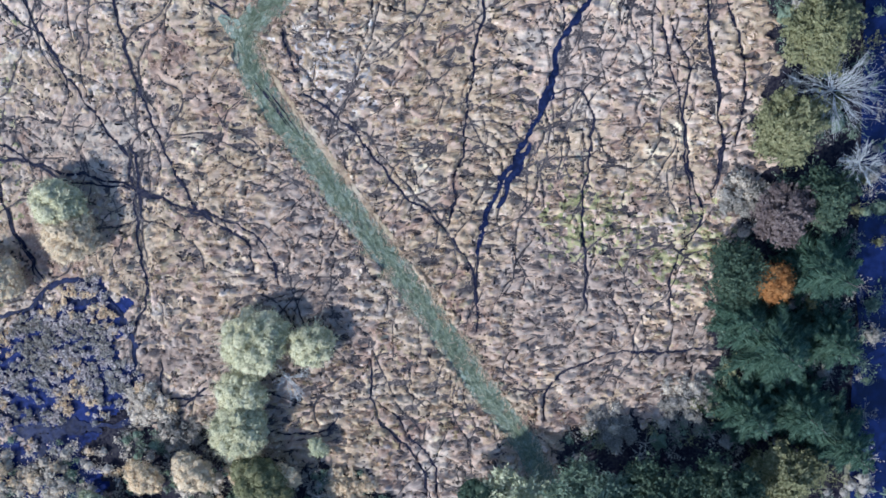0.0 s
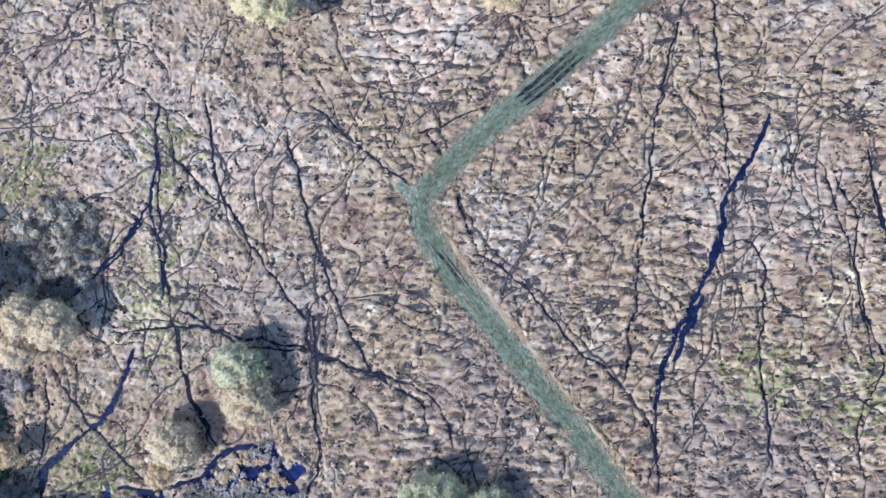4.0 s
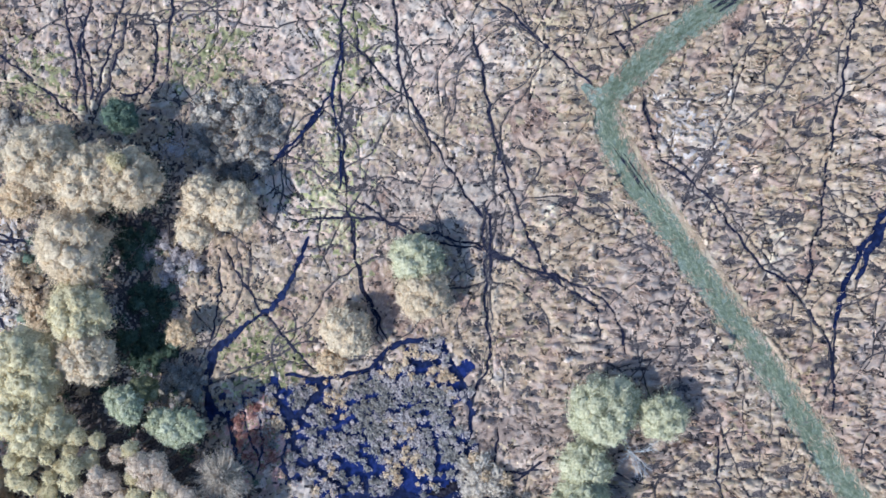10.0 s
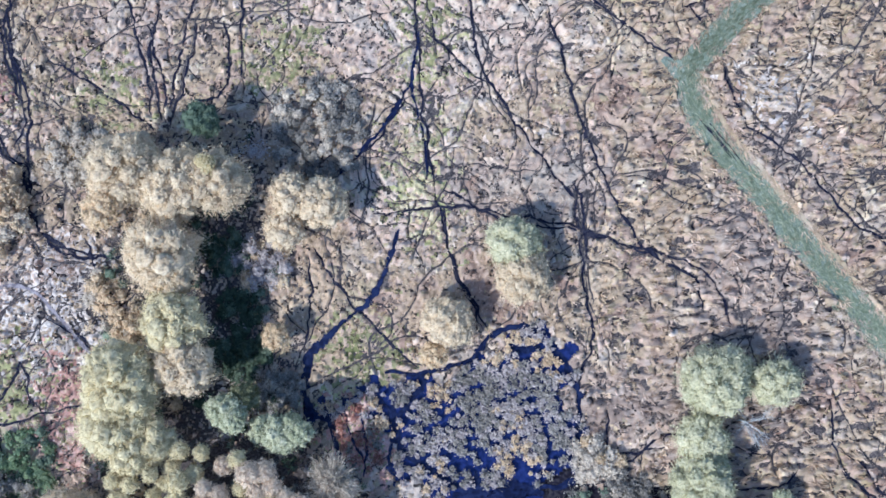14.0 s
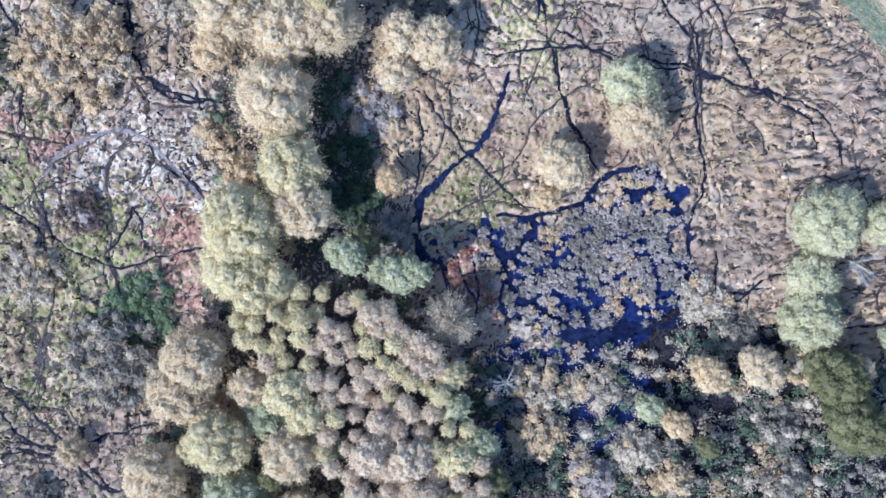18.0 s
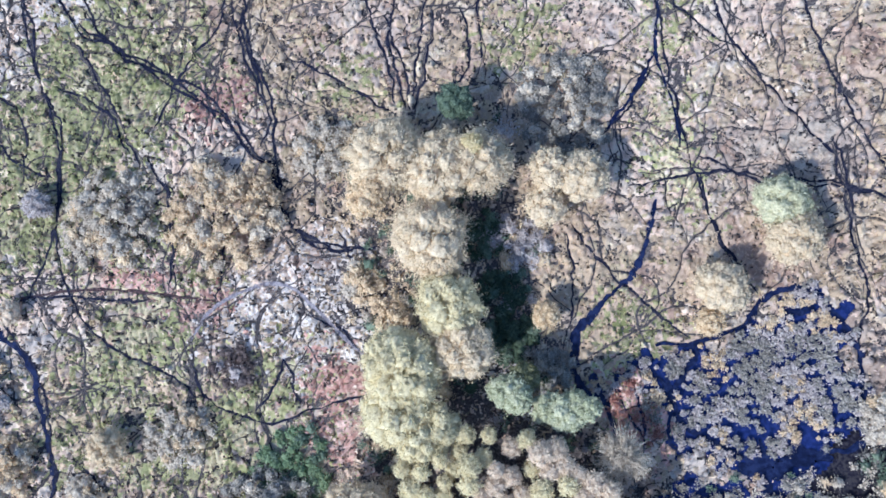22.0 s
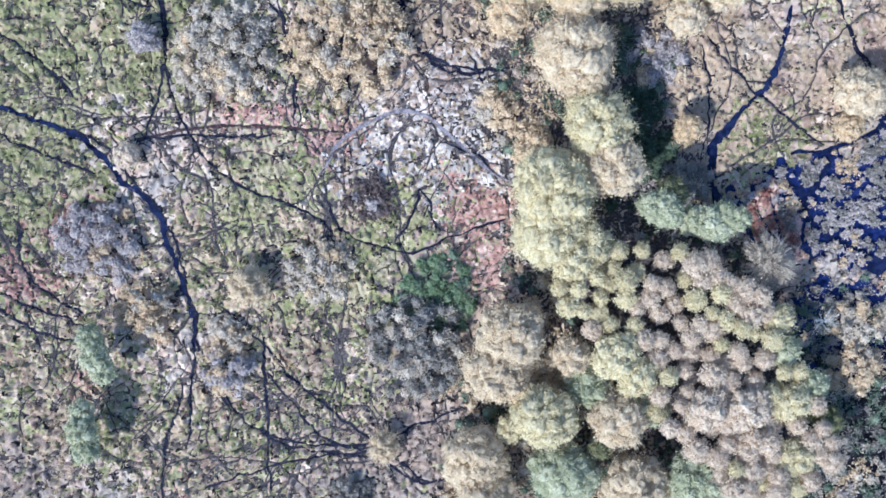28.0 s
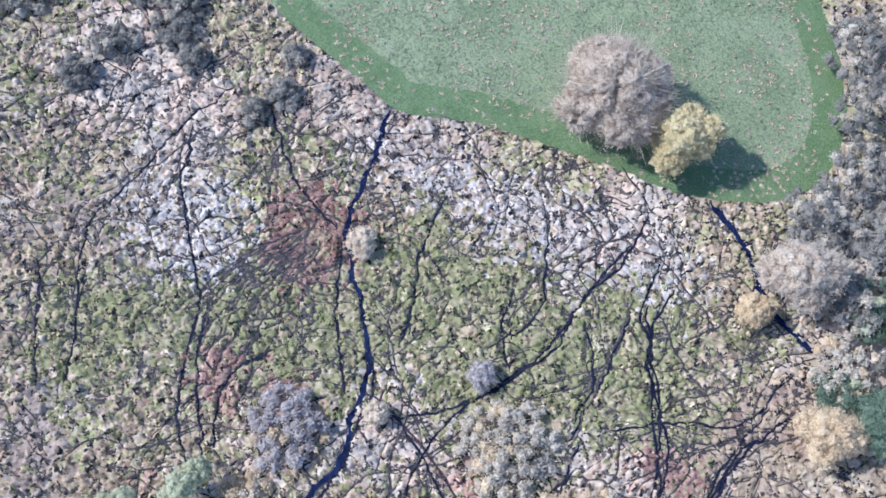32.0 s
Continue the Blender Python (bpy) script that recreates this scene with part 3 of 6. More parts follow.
ditch(0.5, (-62.7, -16.6), (-62.2, -19.4), (-61.9, -22.0), (-62.3, -24.5))
trail(0.48, (-64.8, -10.6), (-62.0, -10.3), (-58.6, -11.0), (-53.8, -11.8))
trail(0.60, (-62.4, -10.4), (-60.4, -6.2), (-59.4, -2.4), (-59.2, 1.2), (-60.4, 5.6), (-60.3, 8.9), (-61.7, 12.9))
trail(0.48, (-74.8, -5.1), (-72.0, -7.7), (-69.2, -10.1), (-65.9, -11.9))
trail(0.42, (-72.4, 2.8), (-70.7, -0.9), (-66.5, -6.0))
trail(0.48, (-58.6, 11.3), (-57.3, 8.0), (-54.4, 6.0), (-50.7, 3.3), (-47.5, -0.9))
ditch(0.72, (-59.5, 17.4), (-55.9, 16.8), (-53.0, 15.7), (-50.7, 14.8), (-47.9, 14.8), (-45.1, 15.4), (-42.2, 16.1))
trail(0.48, (-44.4, 11.3), (-45.6, 5.9), (-44.6, 0.9))
trail(0.60, (-89.3, -3.4), (-89.4, -8.2), (-88.2, -12.9), (-87.4, -17.6), (-85.0, -20.4), (-81.9, -22.5))
trail(0.48, (-88.6, -8.1), (-84.7, -11.8), (-79.7, -14.2), (-77.0, -16.2), (-73.2, -20.5), (-69.5, -22.7))
trail(0.60, (-71.8, -14.1), (-72.1, -17.2), (-69.1, -21.0))
trail(0.48, (-86.0, -2.7), (-80.7, -4.8), (-75.8, -4.8))
trail(0.60, (-87.2, -22.1), (-82.6, -25.5), (-79.4, -27.7))
trail(0.42, (-65.7, 14.3), (-62.2, 13.6))
trail(0.42, (-59.2, 3.9), (-56.1, 2.2), (-54.4, -1.5))
trail(0.42, (-46.9, 12.4), (-46.9, 7.3), (-49.8, 4.0), (-52.6, -0.1))
trail(0.42, (-62.2, -2.6), (-61.7, 1.9), (-65.9, 6.8))
trail(0.60, (-46.7, -0.3), (-45.8, -2.7), (-44.8, -4.4), (-44.1, -7.9), (-42.0, -9.7), (-40.9, -10.4))
trail(0.60, (-53.4, -1.7), (-52.2, -4.6), (-52.2, -7.3), (-52.2, -11.1))
trail(0.48, (-64.1, 1.9), (-62.8, -0.5), (-59.8, -2.5))
trail(0.48, (-35.7, 5.4), (-34.9, 1.9), (-34.9, -1.5))
trail(0.42, (-30.3, 5.1), (-30.6, 0.5), (-33.3, -0.1))
trail(0.42, (-32.2, 5.2), (-33.6, 0.7), (-34.8, -1.9))
trail(0.42, (-42.7, 3.6), (-39.0, 1.0), (-35.7, -1.9))
trail(0.42, (-43.3, -9.4), (-41.1, -9.9), (-38.5, -10.5))
trail(0.42, (-43.6, -14.3), (-41.4, -15.6), (-40.3, -17.2))
trail(0.48, (-7.1, -13.0), (-7.2, -9.2), (-7.8, -7.6))
trail(0.42, (-6.5, -27.0), (-2.6, -25.0), (2.9, -26.5))
trail(0.42, (8.0, -26.4), (10.4, -29.1), (12.0, -31.4), (12.5, -34.6))
trail(0.42, (-6.7, -23.1), (-6.5, -25.8), (-3.2, -25.6))
trail(0.42, (-46.4, 9.6), (-45.6, 3.8), (-44.6, -0.0), (-45.2, -2.7))
trail(0.48, (-37.8, 9.9), (-36.5, 5.0), (-35.7, -1.0))
trail(0.42, (-31.0, 10.2), (-33.3, 4.4), (-34.5, -0.6))
trail(0.42, (-28.2, 10.3), (-29.4, 4.6), (-29.6, -0.3))
trail(0.42, (-57.0, 8.3), (-53.3, 4.9), (-49.2, 1.3), (-46.8, -0.9))
trail(0.42, (-57.3, 6.7), (-55.3, 2.1), (-53.8, -2.5))
trail(0.36, (-52.4, -15.5), (-50.4, -13.5), (-46.8, -12.1))
trail(0.42, (-77.3, -14.9), (-74.0, -18.5), (-68.5, -22.1))
trail(0.42, (-84.8, -20.1), (-82.0, -22.6), (-78.7, -26.0))
trail(0.42, (-70.8, -1.1), (-68.1, -4.1), (-66.2, -7.1))
trail(.7, (-56.4, 10.4), (-54.8, 6.0), (-49.6, 2.7), (-47.5, -0.0), (-45.9, -3.1), (-44.4, -4.1), (-44.5, -8.0))
trail(.6, (-60.9, 10.7), (-60.5, 6.1), (-59.7, 2.3), (-59.5, -1.8), (-60.0, -4.5))
trail(.5, (-45.3, 8.1), (-45.2, 4.0), (-44.2, 1.0), (-44.5, -3.7))
trail(.5, (-35.0, 6.4), (-35.6, 3.3), (-35.1, -1.4))
trail(.4, (-32.1, 5.9), (-33.2, 2.5), (-34.5, -1.3))
trail(.4, (-57.0, 8.8), (-52.3, 7.2), (-47.5, 6.6))
trail(.4, (-57.9, 7.8), (-55.3, 1.6), (-54.0, -1.4), (-53.2, -3.1))
trail(.5, (-62.4, -20.0), (-61.7, -21.6), (-62.1, -24.7))
trail(.45, (-63.7, -26.8), (-66.2, -32.0), (-67.5, -36.7))
trail(.45, (-62.2, -27.0), (-59.6, -30.6), (-56.9, -32.5), (-52.4, -34.0))
trail(.45, (-52.0, -34.0), (-49.6, -36.4), (-46.2, -36.7))
trail(.4, (-52.4, -34.2), (-57.1, -34.1), (-60.3, -36.5))
trail(.5, (-10.3, -27.9), (-6.9, -27.8), (-4.3, -28.8), (-2.5, -30.8))
trail(.5, (7.9, -23.4), (8.1, -27.7), (10.6, -30.5), (11.7, -33.3), (12.5, -35.7))
trail(.45, (-3.7, -29.0), (-6.3, -27.8))
trail(.45, (1.0, -28.7), (4.0, -28.8), (5.6, -27.6))
trail(.4, (-5.4, 13.0), (-1.5, 11.7), (0.9, 12.1))
trail(.4, (-2.8, 10.8), (3.5, 10.3), (5.9, 11.0))
trail(.4, (-3.3, 9.2), (2.6, 8.2), (3.5, 10.3))
trail(.5, (30.9, 0.4), (31.2, -2.9), (31.9, -6.2), (32.4, -9.6), (31.7, -12.7))
trail(.5, (32.4, 0.4), (33.7, -4.0), (33.5, -7.0), (33.2, -9.3))

ditch(0.4, (-25.5, -21.0), (-25.0, -23.0), (-24.4, -25.2), (-23.3, -26.5))
ditch(0.3, (-24.2, -20.7), (-23.9, -23.0), (-23.0, -25.4))
ditch(0.3, (-23.0, -21.5), (-22.8, -24.1), (-23.1, -26.2))
ditch(0.4, (-21.7, -21.0), (-20.9, -23.0), (-21.4, -25.5), (-20.7, -26.6))
ditch(0.42, (-17.9, -0.1), (-20.4, -3.2), (-23.5, -6.2))
ditch(0.3, (-17.2, 3.4), (-17.9, -0.1), (-17.4, -4.5), (-17.4, -6.8))
for k in range(13):
    # strands that fan out from the dock patch through the sedge
    u = k / 12 - 0.5
    trail(0.32, (-76.2 + 2.0 * u, -7.2 - 0.8 * math.cos(9 * u)), (-76.2 + 4.0 * u, -10.5 - math.sin(5 * k)), (-75.4 + 6.0 * u, -13.8 - 0.8 * math.cos(4 * k)), (-74.2 + 8.0 * u, -17.0 + math.sin(3 * k)))
ditch_cells = blocked.copy()


# ---- countless faint animal tracks ----
def faint_tracks(n):
    verts, faces = [], []
    for k in range(n):
        x, y = rng.uniform(-105, 32), rng.uniform(-40, 14)
        if wet[int((x - X0) / CELL), int((y - Y0) / CELL)]:
            continue
        a = 1.57 + 2.2 * wob(x, y, 0.06, 12) + rng.normal(0, 0.5) if x < 6 else 1.57 + rng.normal(0, 0.35)
        line = [(x, y)]
        for _ in range(int(rng.uniform(14, 55))):
            a += rng.normal(0, 0.24)
            x, y = x + 0.35 * math.cos(a), y + 0.35 * math.sin(a)
            i, j = cell(np.array([x]), np.array([y]))
            if wet[i[0], j[0]]:
                break
            line.append((x, y))
        if len(line) < 6:
            continue
        c = np.array(line)
        t = np.gradient(c, axis=0)
        t /= np.linalg.norm(t, axis=1)[:, None] + 1e-9
        w = rng.uniform(0.03, 0.075)
        o = len(verts)
        for i, ((x, y), (tx, ty)) in enumerate(zip(c, t)):
            h = w * (1 + 0.8 * wob(x, y, 2.5, 2)) * min(1, 0.2 + 0.2 * i, 0.2 + 0.2 * (len(c) - 1 - i))
            verts += [(x - ty * h, y + tx * h, level(x, y) + 0.06), (x + ty * h, y - tx * h, level(x, y) + 0.06)]
        faces += [(o + 2 * i, o + 2 * i + 1, o + 2 * i + 3, o + 2 * i + 2) for i in range(len(c) - 1)]
        block(c, w + 0.02)
    tagged(new("animal_tracks", mesh_of("animal_tracks", verts, faces, M["litter"], 4)), "faint narrow animal tracks through dead reeds", "track", kind="stuff")


PATH_LINE = [(30, 22.5), (18.4, 13.6), (15.7, 11.5), (11.0, 7.7), (6.5, 4.3), (3.7, 2.1), (1.9, 0.4), (0.8, -0.9), (0.75, -2.6), (1.8, -5.1), (3.9, -8.2), (6.7, -12.3), (10.1, -17.1), (12.8, -21.2), (15.6, -25.6), (18.4, -29.5), (20.0, -32.6), (22.5, -36.5), (30, -46)]
strip("mown_path", PATH_LINE, 1.8, M["path"], "mown grass footpath with a wet blue-green sward", "path", z=0.10, ragged=0.22)
for dx, dy in ((-0.35, 0.2), (0.0, -0.1), (0.4, -0.3)):
    strip("wheel_rut", [(11.9 + dx, 8.4 + dy), (9.6 + dx, 6.6 + dy), (7.8 + dx, 5.3 + dy)], 0.30, M["mud"], "dark wet rut in the mown path", "rut", z=0.12, ragged=0.5)
    strip("wheel_rut", [(1.4 + dx, -4.2 + dy), (2.5 + dx, -5.8 + dy), (3.4 + dx, -7.2 + dy)], 0.14, M["mud"], "dark wet rut in the mown path", "rut", z=0.12, ragged=0.5)

strip("path_spur", [(1.3, -1.7), (0.2, -0.7), (-0.9, 0.2)], 1.2, M["path"], "trodden grass patch at the path's corner", "path", z=0.09, ragged=0.5)
strip("verge", [(2.2, -3.6), (3.0, -5.0), (4.8, -7.7), (7.6, -11.8), (10.0, -15.1)], 0.36, M["ochre"], "pale yellow verge of flattened dry grass", "verge", z=0.13, ragged=1.0)

# ---- meadow with its mown margin, river ----
FIELD = [(-100, 1.5), (-93.9, 2.8), (-88.3, 3.4), (-83.2, 4.2), (-80.4, 4.6), (-76.1, 8.3), (-71.2, 11.3), (-66.6, 13.9), (-62.5, 15.9), (-59.4, 18.2), (-56.5, 21.8), (-56.0, 25.8), (-58.5, 30.1), (-63.1, 33.9), (-67.3, 36), (-80, 50), (-112, 50), (-112, 0)]
meadow_cells = inside(FIELD)
blocked |= meadow_cells
rim = smooth_line(FIELD[:15] + [(-80, 50), (-112, 52), (-130, 30), (-116, 2), (-106, 0.8), (-100, 1.5)], 1.0)
mid = np.array((-82.0, 28.0))
verts, faces = [], []
ROUND = np.linspace(0, 1, 14)
for x, y in rim:
    for k in ROUND:
        px, py = x + (mid[0] - x) * k, y + (mid[1] - y) * k
        verts.append((px, py, level(px, py) + 0.03))
q = len(ROUND)
for i in range(len(rim) - 1):
    faces += [(i * q + k, i * q + k + 1, (i + 1) * q + k + 1, (i + 1) * q + k) for k in range(q - 1)]
tagged(new("meadow", mesh_of("meadow", verts, faces, M["lawn"], 4)), "open green grass meadow beyond the reed bed", "meadow", kind="structure")
strip("mown_margin", [(x * 0.97 + mid[0] * 0.03, y * 0.97 + mid[1] * 0.03 + 0.5) for x, y in FIELD[1:15]], 2.6, M["mown"], "mown green strip round the meadow's edge", "path", z=0.06, ragged=0.12)
river_v = [(x + 0.4 * wob(0, y, 0.2), y, 0.16) for y in np.arange(-90, 91, 2.0) for x in (41.4 - 0.03 * y, 60, 90)]
river_f = [(i * 3 + k, i * 3 + k + 1, i * 3 + k + 4, i * 3 + k + 3) for i in range(90) for k in range(2)]
tagged(new("river", mesh_of("river", river_v, river_f, M["river"], 4)), "smooth dark blue river water behind the bank trees", "water", kind="structure")
blocked |= GX > 40.8 - 0.03 * GY

# ---- what grows where: 0 straw, 1 sedge, 2 dock, 3 bleached, 4 scrub, 5 dark scrub ----
def spot(kind, x, y, rx, ry, turn=0.0):
    c, s = math.cos(radians(turn)), math.sin(radians(turn))
    u, v = ((WX - x) * c + (WY - y) * s) / rx, ((WY - y) * c - (WX - x) * s) / ry
    zone[u * u + v * v < 1] = kind


# green sedge in the east and middle
for s in ((-17.9, -6.8, 1.6, 4.6), (-17, 3, 1.5, 3), (-26.7, 2.6, 1.6, 2.8), (-23.4, -17.3, 2.2, 1.6), (-48, -18.6, 3, 2), (-49.6, -21.6, 4.2, 2.6, 15), (23.5, -15, 2.5, 2), (30, -16, 3, 2)):
    spot(1, *s)
spot(1, -22.6, -19.0, 2.4, 1.8)
spot(1, -37.9, -0.1, 1.4, 2.0)
# green sedge by the ditch
for s in ((-54.5, -13.6, 3.0, 2.0), (-51, -10.6, 1.4, 2.2), (-58.5, -1.5, 6.5, 3.5, 40), (-60.5, -4.6, 4.0, 3.0), (-53, 2.5, 5, 3.0, 40), (-62, -5, 3, 4), (-57.5, -16.5, 3, 2), (-63, 0.5, 6, 3.5), (-56, 5.5, 5, 4.5)):
    spot(1, *s)
# green sedge towards the meadow
for s in ((-76.5, -12.0, 7.5, 6.0, -35), (-69.0, -1.5, 4.5, 3.0, -40), (-81.5, -22.5, 4.0, 4.0), (-66, -6, 4, 3), (-68, -13, 3, 3), (-71, -8.5, 5.5, 5.0), (-78, -17, 5, 3.5)):
    spot(1, *s)
# dead dock and fern
for s in ((-22.9, -24.6, 1.9, 2.0), (-42.3, -18.2, 2.2, 2.0), (-42.6, -22.0, 1.8, 1.8), (-47.2, 0.6, 2.0, 1.5), (-50.6, -12.4, 1.6, 0.9), (-55.5, -10.8, 2.5, 0.7), (-68.0, -14.6, 2.0, 1.0), (-73, -18, 2.2, 1.2), (-76.6, -6.4, 4.2, 3.2, -40)):
    spot(2, *s)
# bleached reeds
for s in ((5.5, -3.0, 1.2, 3.4, 35), (-40.5, -15.0, 1.6, 4.0), (-42.5, -12.5, 3.5, 4.2), (-46.6, -14.2, 4.2, 2.2), (-58.5, 11, 3, 2.5), (-67.0, 6.2, 6.0, 3.0, 27), (-76, 2.2, 4.5, 2.0, 20), (-83, -13, 5, 4)):
    spot(3, *s)
thicket = inside([(-22.3, -29), (-14.2, -28.5), (-9.3, -27.0), (-4, -29.0), (3.6, -31), (12, -36), (12, -50), (-26, -50), (-23.8, -39.7)], True)
ring = inside([(-25.2, -20.5), (-20, -20.5), (-16.6, -19.2), (-12, -17.6), (-9, -18.6), (-8.6, -25), (-11.2, -29.0), (-21.7, -27.2), (-21.5, -24.0)], True)
woodfloor = inside([(-39.5, -3), (-29, -4), (-28, -22), (-22, -30), (-20, -50), (-50, -50), (-46, -30), (-40.5, -24)], True)
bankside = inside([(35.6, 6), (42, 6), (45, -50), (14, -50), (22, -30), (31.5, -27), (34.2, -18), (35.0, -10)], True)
dock_spot = ((WX + 22.9) / 1.9) ** 2 + ((WY + 23.8) / 2.5) ** 2 < 1
ring &= ~dock_spot
zone[dock_spot] = 2
blocked |= (thicket & ~dock_spot) | ring | bankside
wet = thicket | ring | bankside | meadow_cells
faint_tracks(820)


def pool(name, cells, label, material):
    """A sheet of still bog water over a region of the plan, 0.2 m a face."""
    k = 2
    ii, jj = np.nonzero(cells[::k, ::k])
    at = {}
    faces = []
    for i, j in zip(ii, jj):
        faces.append([at.setdefault(c, len(at)) for c in ((i, j), (i + 1, j), (i + 1, j + 1), (i, j + 1))])
    verts = [(X0 + a * k * CELL, Y0 + b * k * CELL, level(X0 + a * k * CELL, Y0 + b * k * CELL) + 0.015) for a, b in at]
    tagged(new(name, mesh_of(name, verts, faces, M[material], 4)), label, "ground", kind="structure")


pool("bog_water", ring | (thicket & (WX < -12) & (WY > -36)), "dark blue bog water between scrub plants", "water")
# shade under the bank trees is laid down as a black sheet
pool("bank_floor", bankside, "ground under the bank trees, coloured black for their shade", "peat")
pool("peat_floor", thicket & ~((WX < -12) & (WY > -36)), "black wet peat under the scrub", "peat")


def scatter(spacing, x0, x1, y0, y1):
    gx, gy = np.meshgrid(np.arange(x0, x1, spacing), np.arange(y0, y1, spacing))
    p = np.column_stack([gx.ravel(), gy.ravel()])
    return p + rng.uniform(-0.5, 0.5, p.shape) * spacing


def flow(p):
    """The way the sheaves lie: roughly east-west on the east side, swirling elsewhere."""
    return np.array([0.25 * wob(x, y, 0.3, 1) + (2.6 * wob(x, y, 0.10, 4) + 1.6 * wob(x, y, 0.35, 6)) * min(1, max(0.35, (8 - x) / 20)) for x, y in p])


# ---- scrub and trees ----
def leaves(centres, normals, size, spread=0.6):
    """Small pointed leaves at points, facing roughly along the normals."""
    n = len(centres)
    nn = normals + rng.normal(0, spread, (n, 3))
    nn /= np.linalg.norm(nn, axis=1)[:, None] + 1e-9
    t = np.cross(nn, rng.normal(0, 1, (n, 3)))
    t /= np.linalg.norm(t, axis=1)[:, None] + 1e-9
    b = np.cross(nn, t)
    s = (size * rng.uniform(0.6, 1.4, n))[:, None]
    v = np.stack([centres - t * s - b * s * 0.5, centres + t * s * 1.2, centres - t * s * 0.6 + b * s * 0.7], 1).reshape(-1, 3)
    return v, np.arange(n * 3).reshape(-1, 3)


def twigs(a, b, width):
    n = len(a)
    d = b - a
    side = np.cross(d, rng.normal(0, 1, (n, 3)))
    side *= (width * rng.uniform(0.6, 1.4, n) / (np.linalg.norm(side, axis=1) + 1e-9))[:, None]
    v = np.stack([a - side, a + side, b], 1).reshape(-1, 3)
    return v, np.arange(n * 3).reshape(-1, 3)


def joined(*pieces):
    vs, fs, o = [], [], 0
    for v, f in pieces:
        vs.append(v), fs.append(f + o)
        o += len(v)
    return np.vstack(vs), np.vstack(fs)


def directions(n, low=-0.25):
    z = rng.uniform(low, 1, n)
    a = rng.uniform(0, 2 * np.pi, n)
    r = np.sqrt(1 - z * z)
    return np.stack([r * np.cos(a), r * np.sin(a), z], 1)


def puff(centre, radius, nleaf, ntwig, leaf=0.09, seed=0.0, flat=0.85, lumps=0.22, twig=0.011, mass=0.84, long=1.22):
    """A feathery lobe of fine twigs and leaves round a centre, with an uneven outline."""
    c = np.array(centre)
    def reach(d, k=3.0):
        return radius * np.array([1 + lumps * (noise.noise(Vector(u * 2.2 + np.array((seed, 0, 0)))) + 0.8 * noise.noise(Vector(u * 5.0 + np.array((0, seed, 0))))) for u in d])
    d = directions(nleaf)
    r = reach(d) * rng.uniform(0.68, 1.04, nleaf)
    scale = np.array((1, 1, flat))
    lv = leaves(c + d * r[:, None] * scale, d * 0.45 + (-0.3, -0.2, 0.7), leaf, 0.35)
    d = directions(ntwig, -0.1)
    r = reach(d)
    bend = d + rng.normal(0, 0.12, d.shape)
    tv = twigs(c + d * (r * rng.uniform(0.4, 0.8, ntwig))[:, None] * scale, c + bend * (r * rng.uniform(0.85, long, ntwig))[:, None] * scale, twig)
    return joined(lv, tv, core(c, radius * mass, seed, flat, lumps))


def core(centre, radius, seed=0.0, flat=0.85, lumps=0.2):
    """The closed inner mass of a lobe, an uneven dome of matted twigs."""
    nu, nv = (22, 11) if radius > 1.0 else (14, 7) if radius > 0.4 else (8, 4)
    t, z = np.arange(nu) * 2 * np.pi / nu, np.cos(np.linspace(0.35, 2.0, nv))
    q = np.sqrt(1 - z * z)
    d = np.stack([np.outer(q, np.cos(t)), np.outer(q, np.sin(t)), np.repeat(z[:, None], nu, 1)], -1).reshape(-1, 3)
    r = radius * np.array([1 + lumps * (1.2 * noise.noise(Vector(u * 2.2 + np.array((seed, 0, 0)))) + 0.9 * noise.noise(Vector(u * 5.0 + np.array((0, seed, 0))))) for u in d]) * rng.uniform(0.9, 1.1, len(d))
    v = np.vstack([np.array(centre) + d * r[:, None] * (1, 1, flat), [np.array(centre) + (0, 0, radius * flat * 0.98)]])
    f = [(k * nu + i, (k + 1) * nu + i, k * nu + (i + 1) % nu) for k in range(nv - 1) for i in range(nu)]
    f += [(k * nu + (i + 1) % nu, (k + 1) * nu + i, (k + 1) * nu + (i + 1) % nu) for k in range(nv - 1) for i in range(nu)]
    f += [(i, (i + 1) % nu, len(d)) for i in range(nu)]
    return v, np.array(f)


def limb(a, b, r0, r1, sides=7, bends=4, sway=0.12, seed=0.0):
    """A tapered, slightly crooked branch from a to b."""
    a, b = np.array(a, float), np.array(b, float)
    ln = np.linalg.norm(b - a)
    w = (b - a) / ln
    u = np.cross(w, (0.3, 0.9, 0.2))
    u /= np.linalg.norm(u)
    v = np.cross(w, u)
    vs = []
    for k in range(bends + 1):
        t = k / bends
        c = a + (b - a) * t + (u * noise.noise(Vector((seed, t * 2.5, 1))) + v * noise.noise(Vector((seed, t * 2.5, 7)))) * sway * ln * math.sin(math.pi * t)
        r = r0 + (r1 - r0) * t
        vs += [c + r * (u * math.cos(q) + v * math.sin(q)) for q in np.linspace(0, 2 * math.pi, sides, endpoint=False)]
    fs = [(k * sides + q, k * sides + (q + 1) % sides, (k + 1) * sides + (q + 1) % sides, (k + 1) * sides + q) for k in range(bends) for q in range(sides)]
    return np.array(vs), np.array(fs)


def base(name, x, y, label, category, group=""):
    ob = new(name)
    ob.location = (x, y, level(x, y) - 0.02)
    return tagged(ob, label, category, group)


